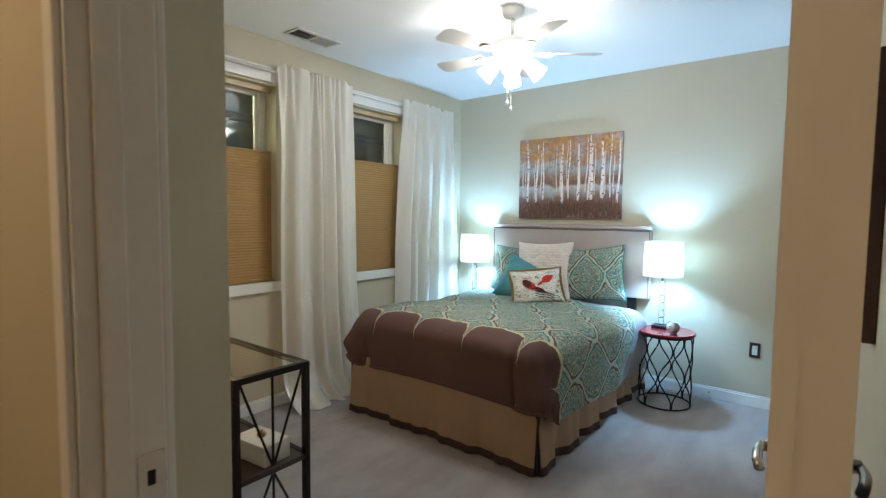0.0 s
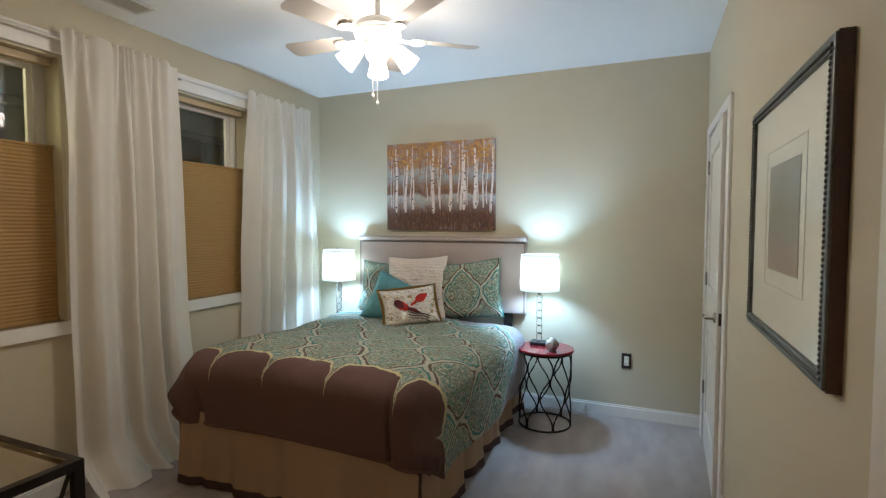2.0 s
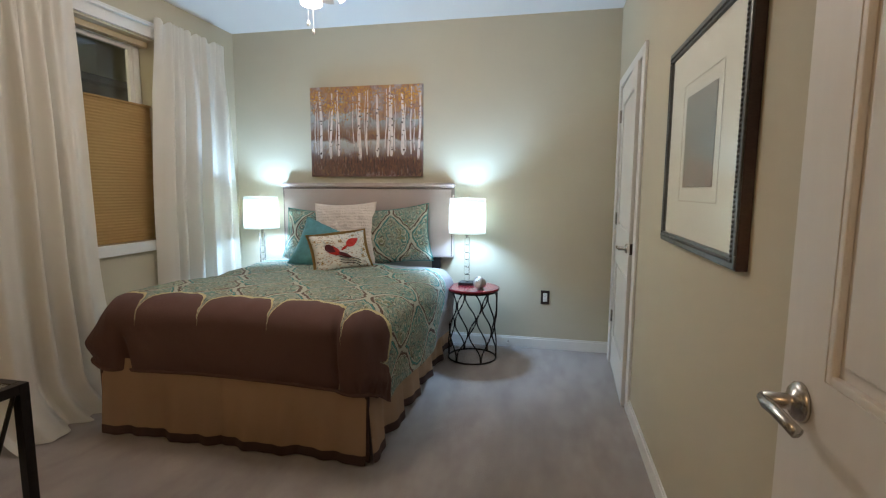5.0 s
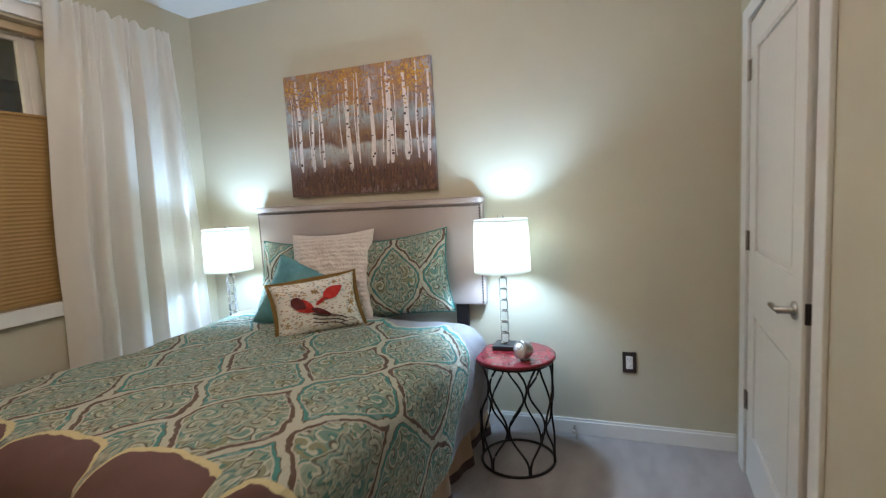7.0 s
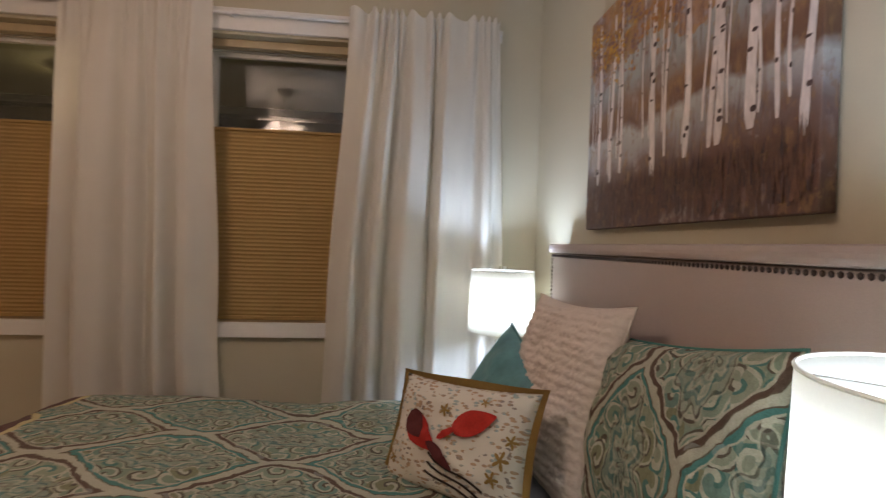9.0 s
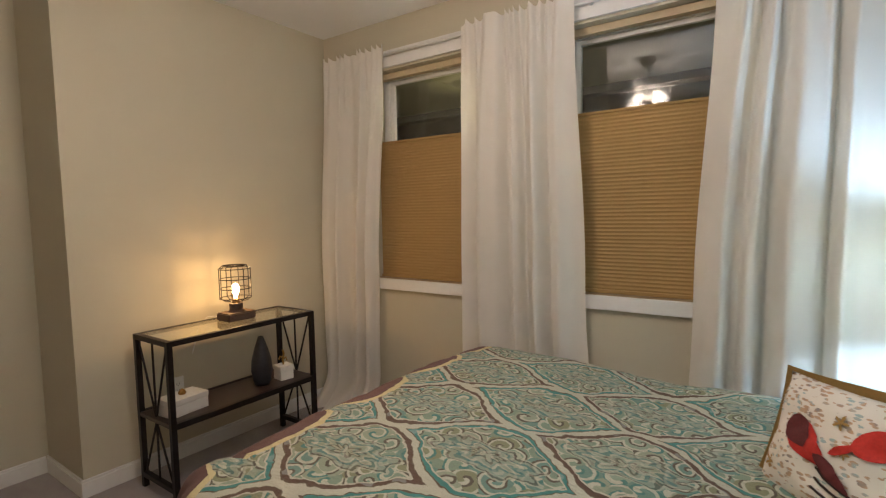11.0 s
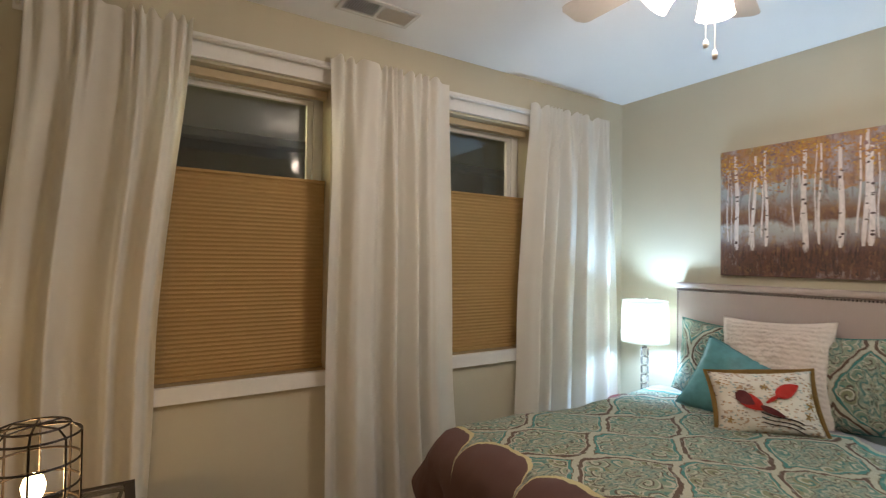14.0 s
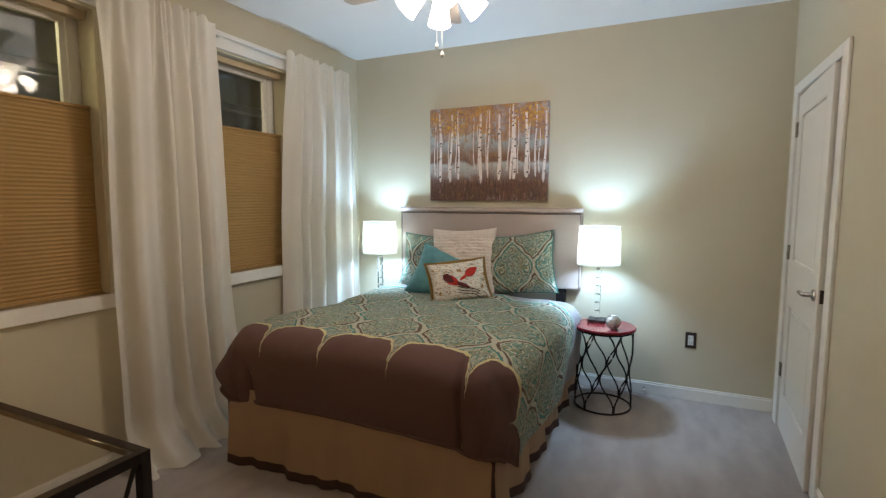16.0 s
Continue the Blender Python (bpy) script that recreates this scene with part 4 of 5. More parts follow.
motif(0.085, 0.200, 0.125, 0.062, 24, MOTIF_RED, "red leaf-shaped print")
motif(-0.075, 0.148, 0.135, 0.068, -32, MOTIF_RED, "dark red leaf-shaped print")
motif(-0.100, 0.165, 0.090, 0.062, -40, MOTIF_DARK, "maroon leaf-shaped print", 0.0085)
motif(0.020, 0.165, 0.085, 0.018, 30, MOTIF_RED, "red tapered print")
motif(0.005, 0.105, 0.11, 0.03, -28, MOTIF_DARK, "maroon tapered print", 0.0075)


def blossom(cx, cz, r):
    """A small five-petalled printed star."""
    def place(i, j):
        q = 2 * math.pi * i
        far = j * r * (0.62 + 0.38 * math.cos(5 * q))
        return on_cloth([(cx + far * math.cos(q), cz + far * math.sin(q))], 0.004)[0]
    part("printed_star", sheet(40, 3, place), GOLD_TRIM, lumbar, "mustard star print", smooth=True)


for cx, cz, r in ((0.175, 0.13, 0.024), (0.195, 0.175, 0.018), (0.155, 0.085, 0.020), (-0.01, 0.215, 0.018), (-0.175, 0.07, 0.018), (0.10, 0.255, 0.014), (-0.20, 0.24, 0.014), (0.02, 0.155, 0.013)):
    blossom(cx, cz, r)
for k in range(3):
    pts = [(-0.04 + 0.17 * t, 0.105 - 0.055 * t - 0.018 * k + 0.03 * math.sin(3.1 * t + 0.3 * k) * (t - 0.5)) for t in (i / 12 for i in range(13))]
    part("printed_stroke", rod(on_cloth(pts, 0.003), 0.0028, sides=6), MOTIF_LINE, lumbar, "dark brown curved print")




# ---- bedside tables ----
def side_table(base, label):
    t = thing("side_table", (*base, 0), label, "side table", "bedside tables")
    part("tabletop", lathe([(0.0, 0.545), (0.200, 0.545), (0.205, 0.549), (0.205, 0.561), (0.200, 0.565), (0.0, 0.565)], 48), RED_LACQUER, t, "dark red lacquered round top", smooth=False)
    part("top_ring", rod(circle(0, 0, 0.536, 0.186, 40), 0.006, closed=True), BLACK_STEEL, t, smooth=True)
    part("floor_ring", rod(circle(0, 0, 0.0075, 0.186, 40), 0.007, closed=True), BLACK_STEEL, t, smooth=True)
    count = 6
    for k in range(count):
        mid = 2 * math.pi * k / count - radians(1)
        for side in (-1, 1):
            pts = []
            for i in range(31):
                h = i / 30
                # the bars meet, swing apart and meet again like a chain of ogees
                sway = side * ((math.pi / count) * 0.92 * (0.5 - 0.5 * math.cos(2 * math.pi * max(h - 0.06, 0.0) / 0.76)) + 0.02)
                pts.append((0.186 * math.cos(mid + sway), 0.186 * math.sin(mid + sway), 0.008 + 0.528 * h))
            part("bent_bar", rod(pts, 0.0055, sides=7), BLACK_STEEL, t, smooth=True)
    return t


def table_lamp(base, label):
    l = thing("table_lamp", (*base, 0.566), label, "table lamp", "bedside lamps")
    part("foot", boxes((-0.058, 0.058, -0.058, 0.058, 0.0, 0.022), bevel=0.003), CHARCOAL, l, "black square foot")
    z = 0.022
    for k in range(6):
        h = 0.052
        part("crystal_block", boxes((-0.019, 0.019, -0.019, 0.019, z + 0.006, z + 0.006 + h), bevel=0.004), CRYSTAL, l, "clear crystal block")
        part("spacer", lathe([(0.0, 0.0), (0.012, 0.0), (0.012, 0.006), (0.0, 0.006)], 16, at=(0, 0, z)), NICKEL, l)
        z += h + 0.006
    part("neck", lathe([(0, z), (0.012, z), (0.012, z + 0.02), (0.016, z + 0.02), (0.016, z + 0.06), (0.0, z + 0.06)], 20), NICKEL, l, "nickel lamp socket")
    r0, r1, s0, s1 = 0.145, 0.138, 0.408, 0.672
    shade = part("shade", lathe([(r0, s0), (r1, s1), (r1 - 0.002, s1), (r0 - 0.002, s0), (r0, s0)], 56, caps=False), SHADE, l, "white fabric drum shade, lit", smooth=True)
    for r, s in ((r0, s0), (r1, s1)):
        part("shade_rim", rod(circle(0, 0, s, r - 0.0005, 48), 0.0022, closed=True, sides=6), SHADE, shade)
    for k in range(3):
        a = 2 * math.pi * k / 3
        part("spider_arm", rod([(0.008 * math.cos(a), 0.008 * math.sin(a), s1 - 0.012), ((r1 - 0.002) * math.cos(a), (r1 - 0.002) * math.sin(a), s1 - 0.004)], 0.0015, sides=5), NICKEL, shade)
    part("harp", rod([(0.0, 0.0, z + 0.06), (0.03, 0, z + 0.09), (0.035, 0, 0.60), (0.0, 0, s1 - 0.01)], 0.0015, sides=5), NICKEL, l)
    part("finial", lathe([(0.0, s1 - 0.012), (0.006, s1 - 0.012), (0.006, s1 + 0.004), (0.017, s1 + 0.006), (0.017, s1 + 0.022), (0.0, s1 + 0.022)], 20), CRYSTAL, l, "clear glass finial")
    return l


side_table(TABLE_R, "round bedside table with dark red top and black openwork frame")
side_table(TABLE_L, "round bedside table with dark red top between bed and curtain")
table_lamp(LAMP_R, "lit lamp of stacked crystal blocks with a white drum shade")
table_lamp(LAMP_L, "lit crystal block lamp with white drum shade by the curtain")

clock = thing("alarm_clock", (-0.985, -0.43, 0.566), "small round silver alarm clock on the red bedside table", "clock")
clock.rotation_euler = (0, 0, radians(-38))
case = part("case", lathe([(0.0, -0.032), (0.030, -0.030), (0.041, -0.012), (0.044, 0.026), (0.044, 0.034), (0.038, 0.036), (0.0, 0.030)], 32), CLOCK_SILVER, clock, "brushed silver drum case", smooth=True)
case.matrix_basis = pose(0, 0, 0.047, 78)
part("dial", lathe([(0.0, 0.0305), (0.036, 0.0345), (0.036, 0.0352), (0.0, 0.0352)], 32), MAT_BOARD, case, "pale dial", smooth=True)
for a, ln in ((60, 0.018), (-30, 0.027)):
    part("pointer", boxes((-0.0012, 0.0012, 0, ln, 0.0356, 0.0364)), CHARCOAL, case, "black pointer").matrix_basis = pose(0, 0, 0, 0, 0, a)
part("foot_rest", boxes((-0.02, 0.02, -0.016, 0.016, 0, 0.008), bevel=0.002), CLOCK_SILVER, clock)

# ---- ceiling fan ----
def ceiling_fan():
    f = thing("ceiling_fan", (FAN[0], FAN[1], CEIL), "white five-blade ceiling fan with four lit frosted glass shades", "ceiling fan")
    part("canopy", lathe([(0.0, 0.0), (0.068, 0.0), (0.068, -0.015), (0.058, -0.045), (0.030, -0.062), (0.0, -0.062)], 36), FAN_WHITE, f, smooth=True)
    part("downrod", lathe([(0.0, -0.060), (0.013, -0.060), (0.013, -0.18), (0.0, -0.18)], 18), FAN_WHITE, f, smooth=True)
    part("motor_housing", lathe([(0.0, -0.167), (0.030, -0.167), (0.070, -0.177), (0.108, -0.197), (0.120, -0.223), (0.120, -0.231), (0.114, -0.235), (0.114, -0.260), (0.105, -0.267), (0.070, -0.277), (0.0, -0.277)], 48), FAN_WHITE, f, "white ribbed motor housing", smooth=True)
    part("trim_ring", rod(circle(0, 0, -0.247, 0.1155, 48), 0.004, closed=True), FAN_WHITE, f, smooth=True)
    part("switch_housing", lathe([(0.0, -0.275), (0.056, -0.275), (0.060, -0.290), (0.060, -0.330), (0.045, -0.345), (0.0, -0.347)], 36), FAN_WHITE, f, smooth=True)
    for k in range(5):
        a = radians(110 + 72 * k)
        m = pose(0, 0, -0.267, 0, 0, math.degrees(a))
        iron = boxes((0.085, 0.20, -0.016, 0.016, -0.004, 0.002), bevel=0.0015)
        lathe([(0.0, -0.006), (0.040, -0.006), (0.042, -0.002), (0.040, 0.002), (0.0, 0.002)], 20, iron, (0.205, 0, 0))
        part("blade_iron", iron, FAN_WHITE, f, "white blade bracket").matrix_basis = m

        def place(i, j):
            u = 0.185 + 0.350 * i
            w = (0.052 + 0.018 * i) * (1 - max(0.0, (i - 0.90) / 0.10) ** 2.2 * 0.45)
            return u, w * (2 * j - 1), 0.004
        blade = part("blade", sheet(20, 6, place, thick=0.006), BLADE, f, "white-washed blade")
        blade.matrix_basis = m @ pose(0, 0, 0, 11)
        for sx, sy in ((0.20, -0.02), (0.20, 0.02), (0.225, 0.0)):
            part("screw", lathe([(0.0, -0.0085), (0.004, -0.0085), (0.004, -0.006), (0.0, -0.006)], 8, at=(sx, sy, 0)), PEWTER, f).matrix_basis = m
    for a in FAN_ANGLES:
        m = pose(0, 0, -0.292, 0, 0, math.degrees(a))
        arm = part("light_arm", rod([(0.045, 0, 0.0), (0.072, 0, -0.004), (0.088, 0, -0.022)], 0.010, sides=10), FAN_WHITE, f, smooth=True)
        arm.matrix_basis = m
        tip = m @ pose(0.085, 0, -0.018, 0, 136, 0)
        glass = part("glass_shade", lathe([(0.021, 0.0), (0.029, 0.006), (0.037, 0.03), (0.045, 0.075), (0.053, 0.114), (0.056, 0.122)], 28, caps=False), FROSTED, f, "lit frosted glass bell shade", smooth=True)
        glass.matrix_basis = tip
        # shadow off: the added point lights pass the glass unblocked, upwards too
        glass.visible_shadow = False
        part("socket", lathe([(0.0, -0.006), (0.021, -0.006), (0.021, 0.016), (0.0, 0.016)], 20), FAN_WHITE, f).matrix_basis = tip
        bulb = part("bulb", lathe([(0.0, 0.018), (0.012, 0.02), (0.020, 0.05), (0.022, 0.065), (0.015, 0.082), (0.0, 0.088)], 18), BULB_WARM, glass, "glowing bulb", smooth=True)
        bulb.visible_shadow = False
    for s, low in ((-0.012, -0.545), (0.014, -0.585)):
        chain = part("pull_chain", rod([(s, -0.03, -0.34), (s, -0.03, low)], 0.0013, sides=5), FAN_WHITE, f)
        part("chain_fob", lathe([(0.0, low - 0.026), (0.006, low - 0.024), (0.008, low - 0.012), (0.004, low), (0.0, low)], 14, at=(s, -0.03, 0)), FAN_WHITE, chain, "white fob", smooth=True)
    return f


ceiling_fan()

# ---- ceiling vent ----
vent = thing("ceiling_vent", (-3.03, -2.13, CEIL), "white metal ceiling register with two louvre bays", "vent")
part("frame", boxes((-0.085, 0.085, -0.185, -0.165, -0.008, -0.0005), (-0.085, 0.085, 0.165, 0.185, -0.008, -0.0005), (-0.085, -0.06, -0.165, 0.165, -0.008, -0.0005),
                    (0.06, 0.085, -0.165, 0.165, -0.008, -0.0005), (-0.06, 0.06, -0.008, 0.008, -0.008, -0.0005), bevel=0.002), VENT, vent)
# flat dark sheet behind the slats paints the shadow inside the register
part("inner_shadow_sheet", boxes((-0.06, 0.06, -0.165, 0.165, -0.0015, -0.0008)), HOLE_SHADOW, vent, "dark sheet painting the vent's inner shadow")
for bay, lean in ((-1, 35), (1, -35)):
    for k in range(13):
        s = part("slat", boxes((-0.06, 0.06, -0.0055, 0.0055, -0.0005, 0.0005)), VENT, vent)
        s.matrix_basis = pose(0, bay * (0.017 + 0.0118 * k), -0.006, lean)


# ---- canvas painting ----
def canvas_ground():
    n = Nodes("painted_autumn_ground", (0.4, 0.3, 0.2), 0.55)
    sep = n.add("ShaderNodeSeparateXYZ")
    n.link(n.coords.outputs["Object"], sep.inputs[0])
    h = n.math("DIVIDE", sep.outputs[2], 0.755)
    drift = n.math("MULTIPLY_ADD", n.math("SUBTRACT", n.noise(6, 4), 0.5), 0.20, h)
    sky = n.ramp(drift, [(0.0, (0.10, 0.045, 0.03)), (0.18, (0.15, 0.07, 0.045)), (0.25, (0.17, 0.11, 0.10)), (0.31, (0.32, 0.29, 0.285)), (0.39, (0.42, 0.42, 0.41)), (0.42, (0.15, 0.07, 0.04)), (0.50, (0.22, 0.11, 0.06)),
                         (0.60, (0.30, 0.31, 0.31)), (0.72, (0.40, 0.42, 0.41)), (0.86, (0.36, 0.24, 0.12)), (1.0, (0.30, 0.18, 0.11))])
    # masses of orange leaves and mauve twigs over a pale sky
    crown = n.ramp(n.noise(6.5, 4, rough=0.65), [(0.36, (0.46, 0.41, 0.43)), (0.46, (0.32, 0.22, 0.20)), (0.51, (0.42, 0.19, 0.07)), (0.60, (0.46, 0.26, 0.06)), (0.68, (0.33, 0.36, 0.37))])
    high = n.math("MULTIPLY", n.math("GREATER_THAN", n.math("MULTIPLY_ADD", n.math("SUBTRACT", n.noise(5, 3), 0.5), 0.7, h), 0.70), 0.85)
    sky = n.mix(high, sky, crown)
    dabs = n.noise(40, 5, stretch=(1, 1, 0.55), rough=0.75)
    streak = n.noise(30, 3, stretch=(2.4, 1, 0.22), rough=0.6)
    tone = n.ramp(n.noise(13, 3), [(0.35, (0.09, 0.045, 0.05)), (0.47, (0.36, 0.20, 0.07)), (0.58, (0.20, 0.10, 0.065)), (0.68, (0.44, 0.38, 0.37))])
    base = n.mix(n.math("MULTIPLY", n.math("GREATER_THAN", dabs, 0.53), 0.5), sky, tone)
    n.colour(n.mix(n.math("MULTIPLY", n.math("GREATER_THAN", streak, 0.56), 0.45), base, n.ramp(n.noise(9, 2), [(0.4, (0.075, 0.035, 0.035)), (0.55, (0.20, 0.075, 0.035)), (0.66, (0.36, 0.30, 0.30))])))
    n.bump(dabs, 0.6, 0.004)
    return n.mat


PAINT_YELLOW = plain("yellow_foliage_paint", (0.56, 0.29, 0.04), 0.6, vary=0.4, grain=70, bump=0.5)
PAINT_MAUVE = plain("mauve_foliage_paint", (0.25, 0.14, 0.135), 0.6, vary=0.5, grain=70, bump=0.5)
PAINT_RUST = plain("rust_reed_paint", (0.15, 0.068, 0.04), 0.6, vary=0.4, grain=70, bump=0.5)


def painting():
    p = thing("painting", (-2.04, -0.0025, 1.417), "unframed canvas painting of pale birch trunks in autumn colours", "painting")
    w, h = 0.50, 0.755
    part("canvas", boxes((-w, w, -0.034, 0.0, 0.0, h), bevel=0.003), canvas_ground(), p)
    rnd = random.Random(12)
    y = -0.0352
    fit = lambda x: max(-w + 0.006, min(w - 0.006, x))
    xs = [-0.455, -0.43, -0.40, -0.335, -0.315, -0.262, -0.238, -0.105, -0.066, -0.05, -0.005, 0.012, 0.095, 0.112, 0.178, 0.205, 0.232, 0.262, 0.335, 0.352, 0.40, 0.43, 0.468]
    thick = {2: 0.024, 4: 0.021, 6: 0.017, 9: 0.028, 11: 0.013, 13: 0.024, 15: 0.020, 16: 0.026, 18: 0.030, 20: 0.013, 22: 0.020}
    marks = bmesh.new()
    for k, x in enumerate(xs):
        wide = thick.get(k, rnd.choice((0.005, 0.007, 0.009)))
        big = k in thick
        foot, tall = rnd.uniform(0.135, 0.19) if big else rnd.uniform(0.18, 0.27), rnd.uniform(0.66, 0.752) if big else rnd.uniform(0.55, 0.73)
        lean, ph = rnd.uniform(-0.012, 0.02), rnd.uniform(0, 6)
        bm = bmesh.new()
        last = None
        for i in range(21):
            t = i / 20
            z = foot + (tall - foot) * t
            c = x + lean * t + 0.004 * math.sin(7 * t + ph)
            half_w = wide * 0.5 * (1.12 - 0.5 * t) * (1 + 0.22 * noise.noise(Vector((t * 9, k * 3.1, 0)))) * min(1.0, 0.55 + t * 7)
            pair = (bm.verts.new((fit(c - half_w), y, z)), bm.verts.new((fit(c + half_w), y, z)))
            if last:
                bm.faces.new((last[0], last[1], pair[1], pair[0]))
            last = pair
        part("painted_trunk", bm, TRUNK_WHITE, p)
        for _ in range(6 if big else 3):
            z = rnd.uniform(foot + 0.03, tall - 0.10)
            c = x + lean * (z - foot) / (tall - foot)
            s = rnd.choice((-1, 1)) * wide * 0.2
            q0, ln = wide * rnd.uniform(0.25, 0.42), rnd.uniform(0.004, 0.011)
            ring = [(fit(c + s + q0 * math.cos(q)), y - 0.0008, z + ln * 0.7 * math.sin(q)) for q in (0, 0.8, 1.7, 2.5, 3.3, 4.2, 5.2)]
            marks.faces.new([marks.verts.new(q) for q in ring])
    tagged(part("bark_marks", marks, TRUNK_DARK, p, "dark painted bark marks"), kind="stuff")
    clumps = [(rnd.uniform(-w, w), rnd.uniform(0.55, h), rnd.uniform(0.03, 0.075)) for _ in range(26)]
    for name, mat, label, count, layer in (("painted_foliage", PAINT_MAUVE, "mauve brown foliage dabs", 330, 0.0012), ("painted_foliage", PAINT_OCHRE, "ochre foliage dabs", 520, 0.0018), ("painted_foliage", PAINT_YELLOW, "yellow foliage dabs", 330, 0.0024)):
        fol = bmesh.new()
        own = clumps if mat is PAINT_OCHRE else [clumps[i] for i in range(26) if i % 3 != (1 if mat is PAINT_MAUVE else 0)][:12]
        for _ in range(count):
            cx, cz, spread = rnd.choice(own)
            cx, cz = cx + rnd.gauss(0, spread), cz + rnd.gauss(0, spread * 0.6)
            if not -w + 0.012 < cx < w - 0.012 or not 0.42 < cz < h - 0.012:
                continue
            r = rnd.uniform(0.003, 0.0115)
            vs = [fol.verts.new((cx + r * rnd.uniform(0.5, 1.1) * math.cos(q), y - layer - rnd.random() * 0.0004, cz + r * 0.8 * rnd.uniform(0.5, 1.1) * math.sin(q))) for q in (0, 1.05, 2.1, 3.14, 4.2, 5.2)]
            fol.faces.new(vs)
        tagged(part(name, fol, mat, p, label), kind="stuff")
    for mat, label, count, layer in ((TRUNK_DARK, "dark painted reeds", 260, 0.0030), (PAINT_RUST, "rust painted reeds", 300, 0.0036)):
        reeds = bmesh.new()
        for _ in range(count):
            cx, z0 = rnd.uniform(-w + 0.012, w - 0.012), rnd.uniform(0.01, 0.13)
            ln, wd = rnd.uniform(0.03, 0.085), rnd.uniform(0.0015, 0.0045)
            yy = y - layer - rnd.random() * 0.0004
            reeds.faces.new([reeds.verts.new(q) for q in ((cx - wd, yy, z0), (cx + wd, yy, z0), (fit(cx + rnd.uniform(-0.008, 0.008)), yy, z0 + ln))])
        tagged(part("painted_reeds", reeds, mat, p, label), kind="stuff")
    return p


painting()


# ---- framed print on the entry side ----
def print_art():
    n = Nodes("abstract_grey_print", (0.2, 0.19, 0.19), 0.6)
    sep = n.add("ShaderNodeSeparateXYZ")
    n.link(n.coords.outputs["Object"], sep.inputs[0])
    f = n.math("MULTIPLY_ADD", n.noise(5, 4), 0.5, n.math("MULTIPLY", sep.outputs[2], 0.9))
    n.colour(n.ramp(f, [(0.30, (0.06, 0.05, 0.05)), (0.42, (0.16, 0.075, 0.06)), (0.48, (0.11, 0.10, 0.10)), (0.6, (0.085, 0.082, 0.085)), (0.75, (0.13, 0.125, 0.125))]))
    n.bump(n.noise(200), 0.1, 0.001)
    return n.mat


def framed_print():
    p = thing("framed_print", (-0.001, -2.275, 1.11), "abstract grey print in a wide cream mat and scalloped pewter frame", "framed picture")
    h, top = 0.425, 0.742
    d = -0.034
    t = 0.035
    for y0, y1, z0, z1 in ((-h, h, 0, t), (-h, h, top - t, top), (-h, -h + t, t, top - t), (h - t, h, t, top - t)):
        part("frame_rail", boxes((d, 0.0, y0, y1, z0, z1), bevel=0.003), PEWTER, p, "pewter frame rail with dark walnut side")
    for y0, y1, z0, z1 in ((-h - 0.003, h + 0.003, -0.003, -0.0002), (-h - 0.003, h + 0.003, top + 0.0002, top + 0.003), (-h - 0.003, -h - 0.0002, 0, top), (h + 0.0002, h + 0.003, 0, top)):
        part("frame_side", boxes((d + 0.006, -0.0005, y0, y1, z0, z1)), FRAME_BROWN, p, "dark walnut frame side")
    beads = bmesh.new()
    nb = 62
    for k in range(nb):
        y = -h + t * 0.5 + (2 * h - t) * k / (nb - 1)
        for z in (t * 0.62, top - t * 0.62):
            bmesh.ops.create_icosphere(beads, subdivisions=1, radius=0.0066, matrix=Matrix.Translation((d - 0.001, y, z)) @ Matrix.Diagonal((0.6, 0.85, 1, 1)))
    for k in range(56):
        z = t * 0.62 + (top - t * 1.24) * k / 55
        for y in (-h + t * 0.62, h - t * 0.62):
            bmesh.ops.create_icosphere(beads, subdivisions=1, radius=0.0066, matrix=Matrix.Translation((d - 0.001, y, z)) @ Matrix.Diagonal((0.6, 1, 0.85, 1)))
    part("scalloped_edge", beads, PEWTER, p, "scalloped pewter moulding", smooth=True)
    part("mat_board", boxes((d + 0.012, d + 0.016, -h + t, h - t, t, top - t)), MAT_BOARD, p, "cream mat board")
    a, b0, b1 = 0.165, 0.213, 0.528
    off = -0.01
    lw = 0.0035
    part("mat_line", boxes((d + 0.0105, d + 0.0118, off - a - 0.05, off + a + 0.05, b0 - 0.05, b0 - 0.05 + lw), (d + 0.0105, d + 0.0118, off - a - 0.05, off + a + 0.05, b1 + 0.05 - lw, b1 + 0.05),
                           (d + 0.0105, d + 0.0118, off - a - 0.05, off - a - 0.05 + lw, b0 - 0.05, b1 + 0.05), (d + 0.0105, d + 0.0118, off + a + 0.05 - lw, off + a + 0.05, b0 - 0.05, b1 + 0.05)), MAT_LINE, p, "grey mat bevel")
    part("print_sheet", boxes((d + 0.0095, d + 0.0118, off - a, off + a, b0, b1)), print_art(), p, "abstract grey print")
    glass = part("glazing", boxes((d + 0.006, d + 0.008, -h + t, h - t, t, top - t)), GLASS, p, "clear glazing")
    glass.visible_shadow = False
    return p


framed_print()


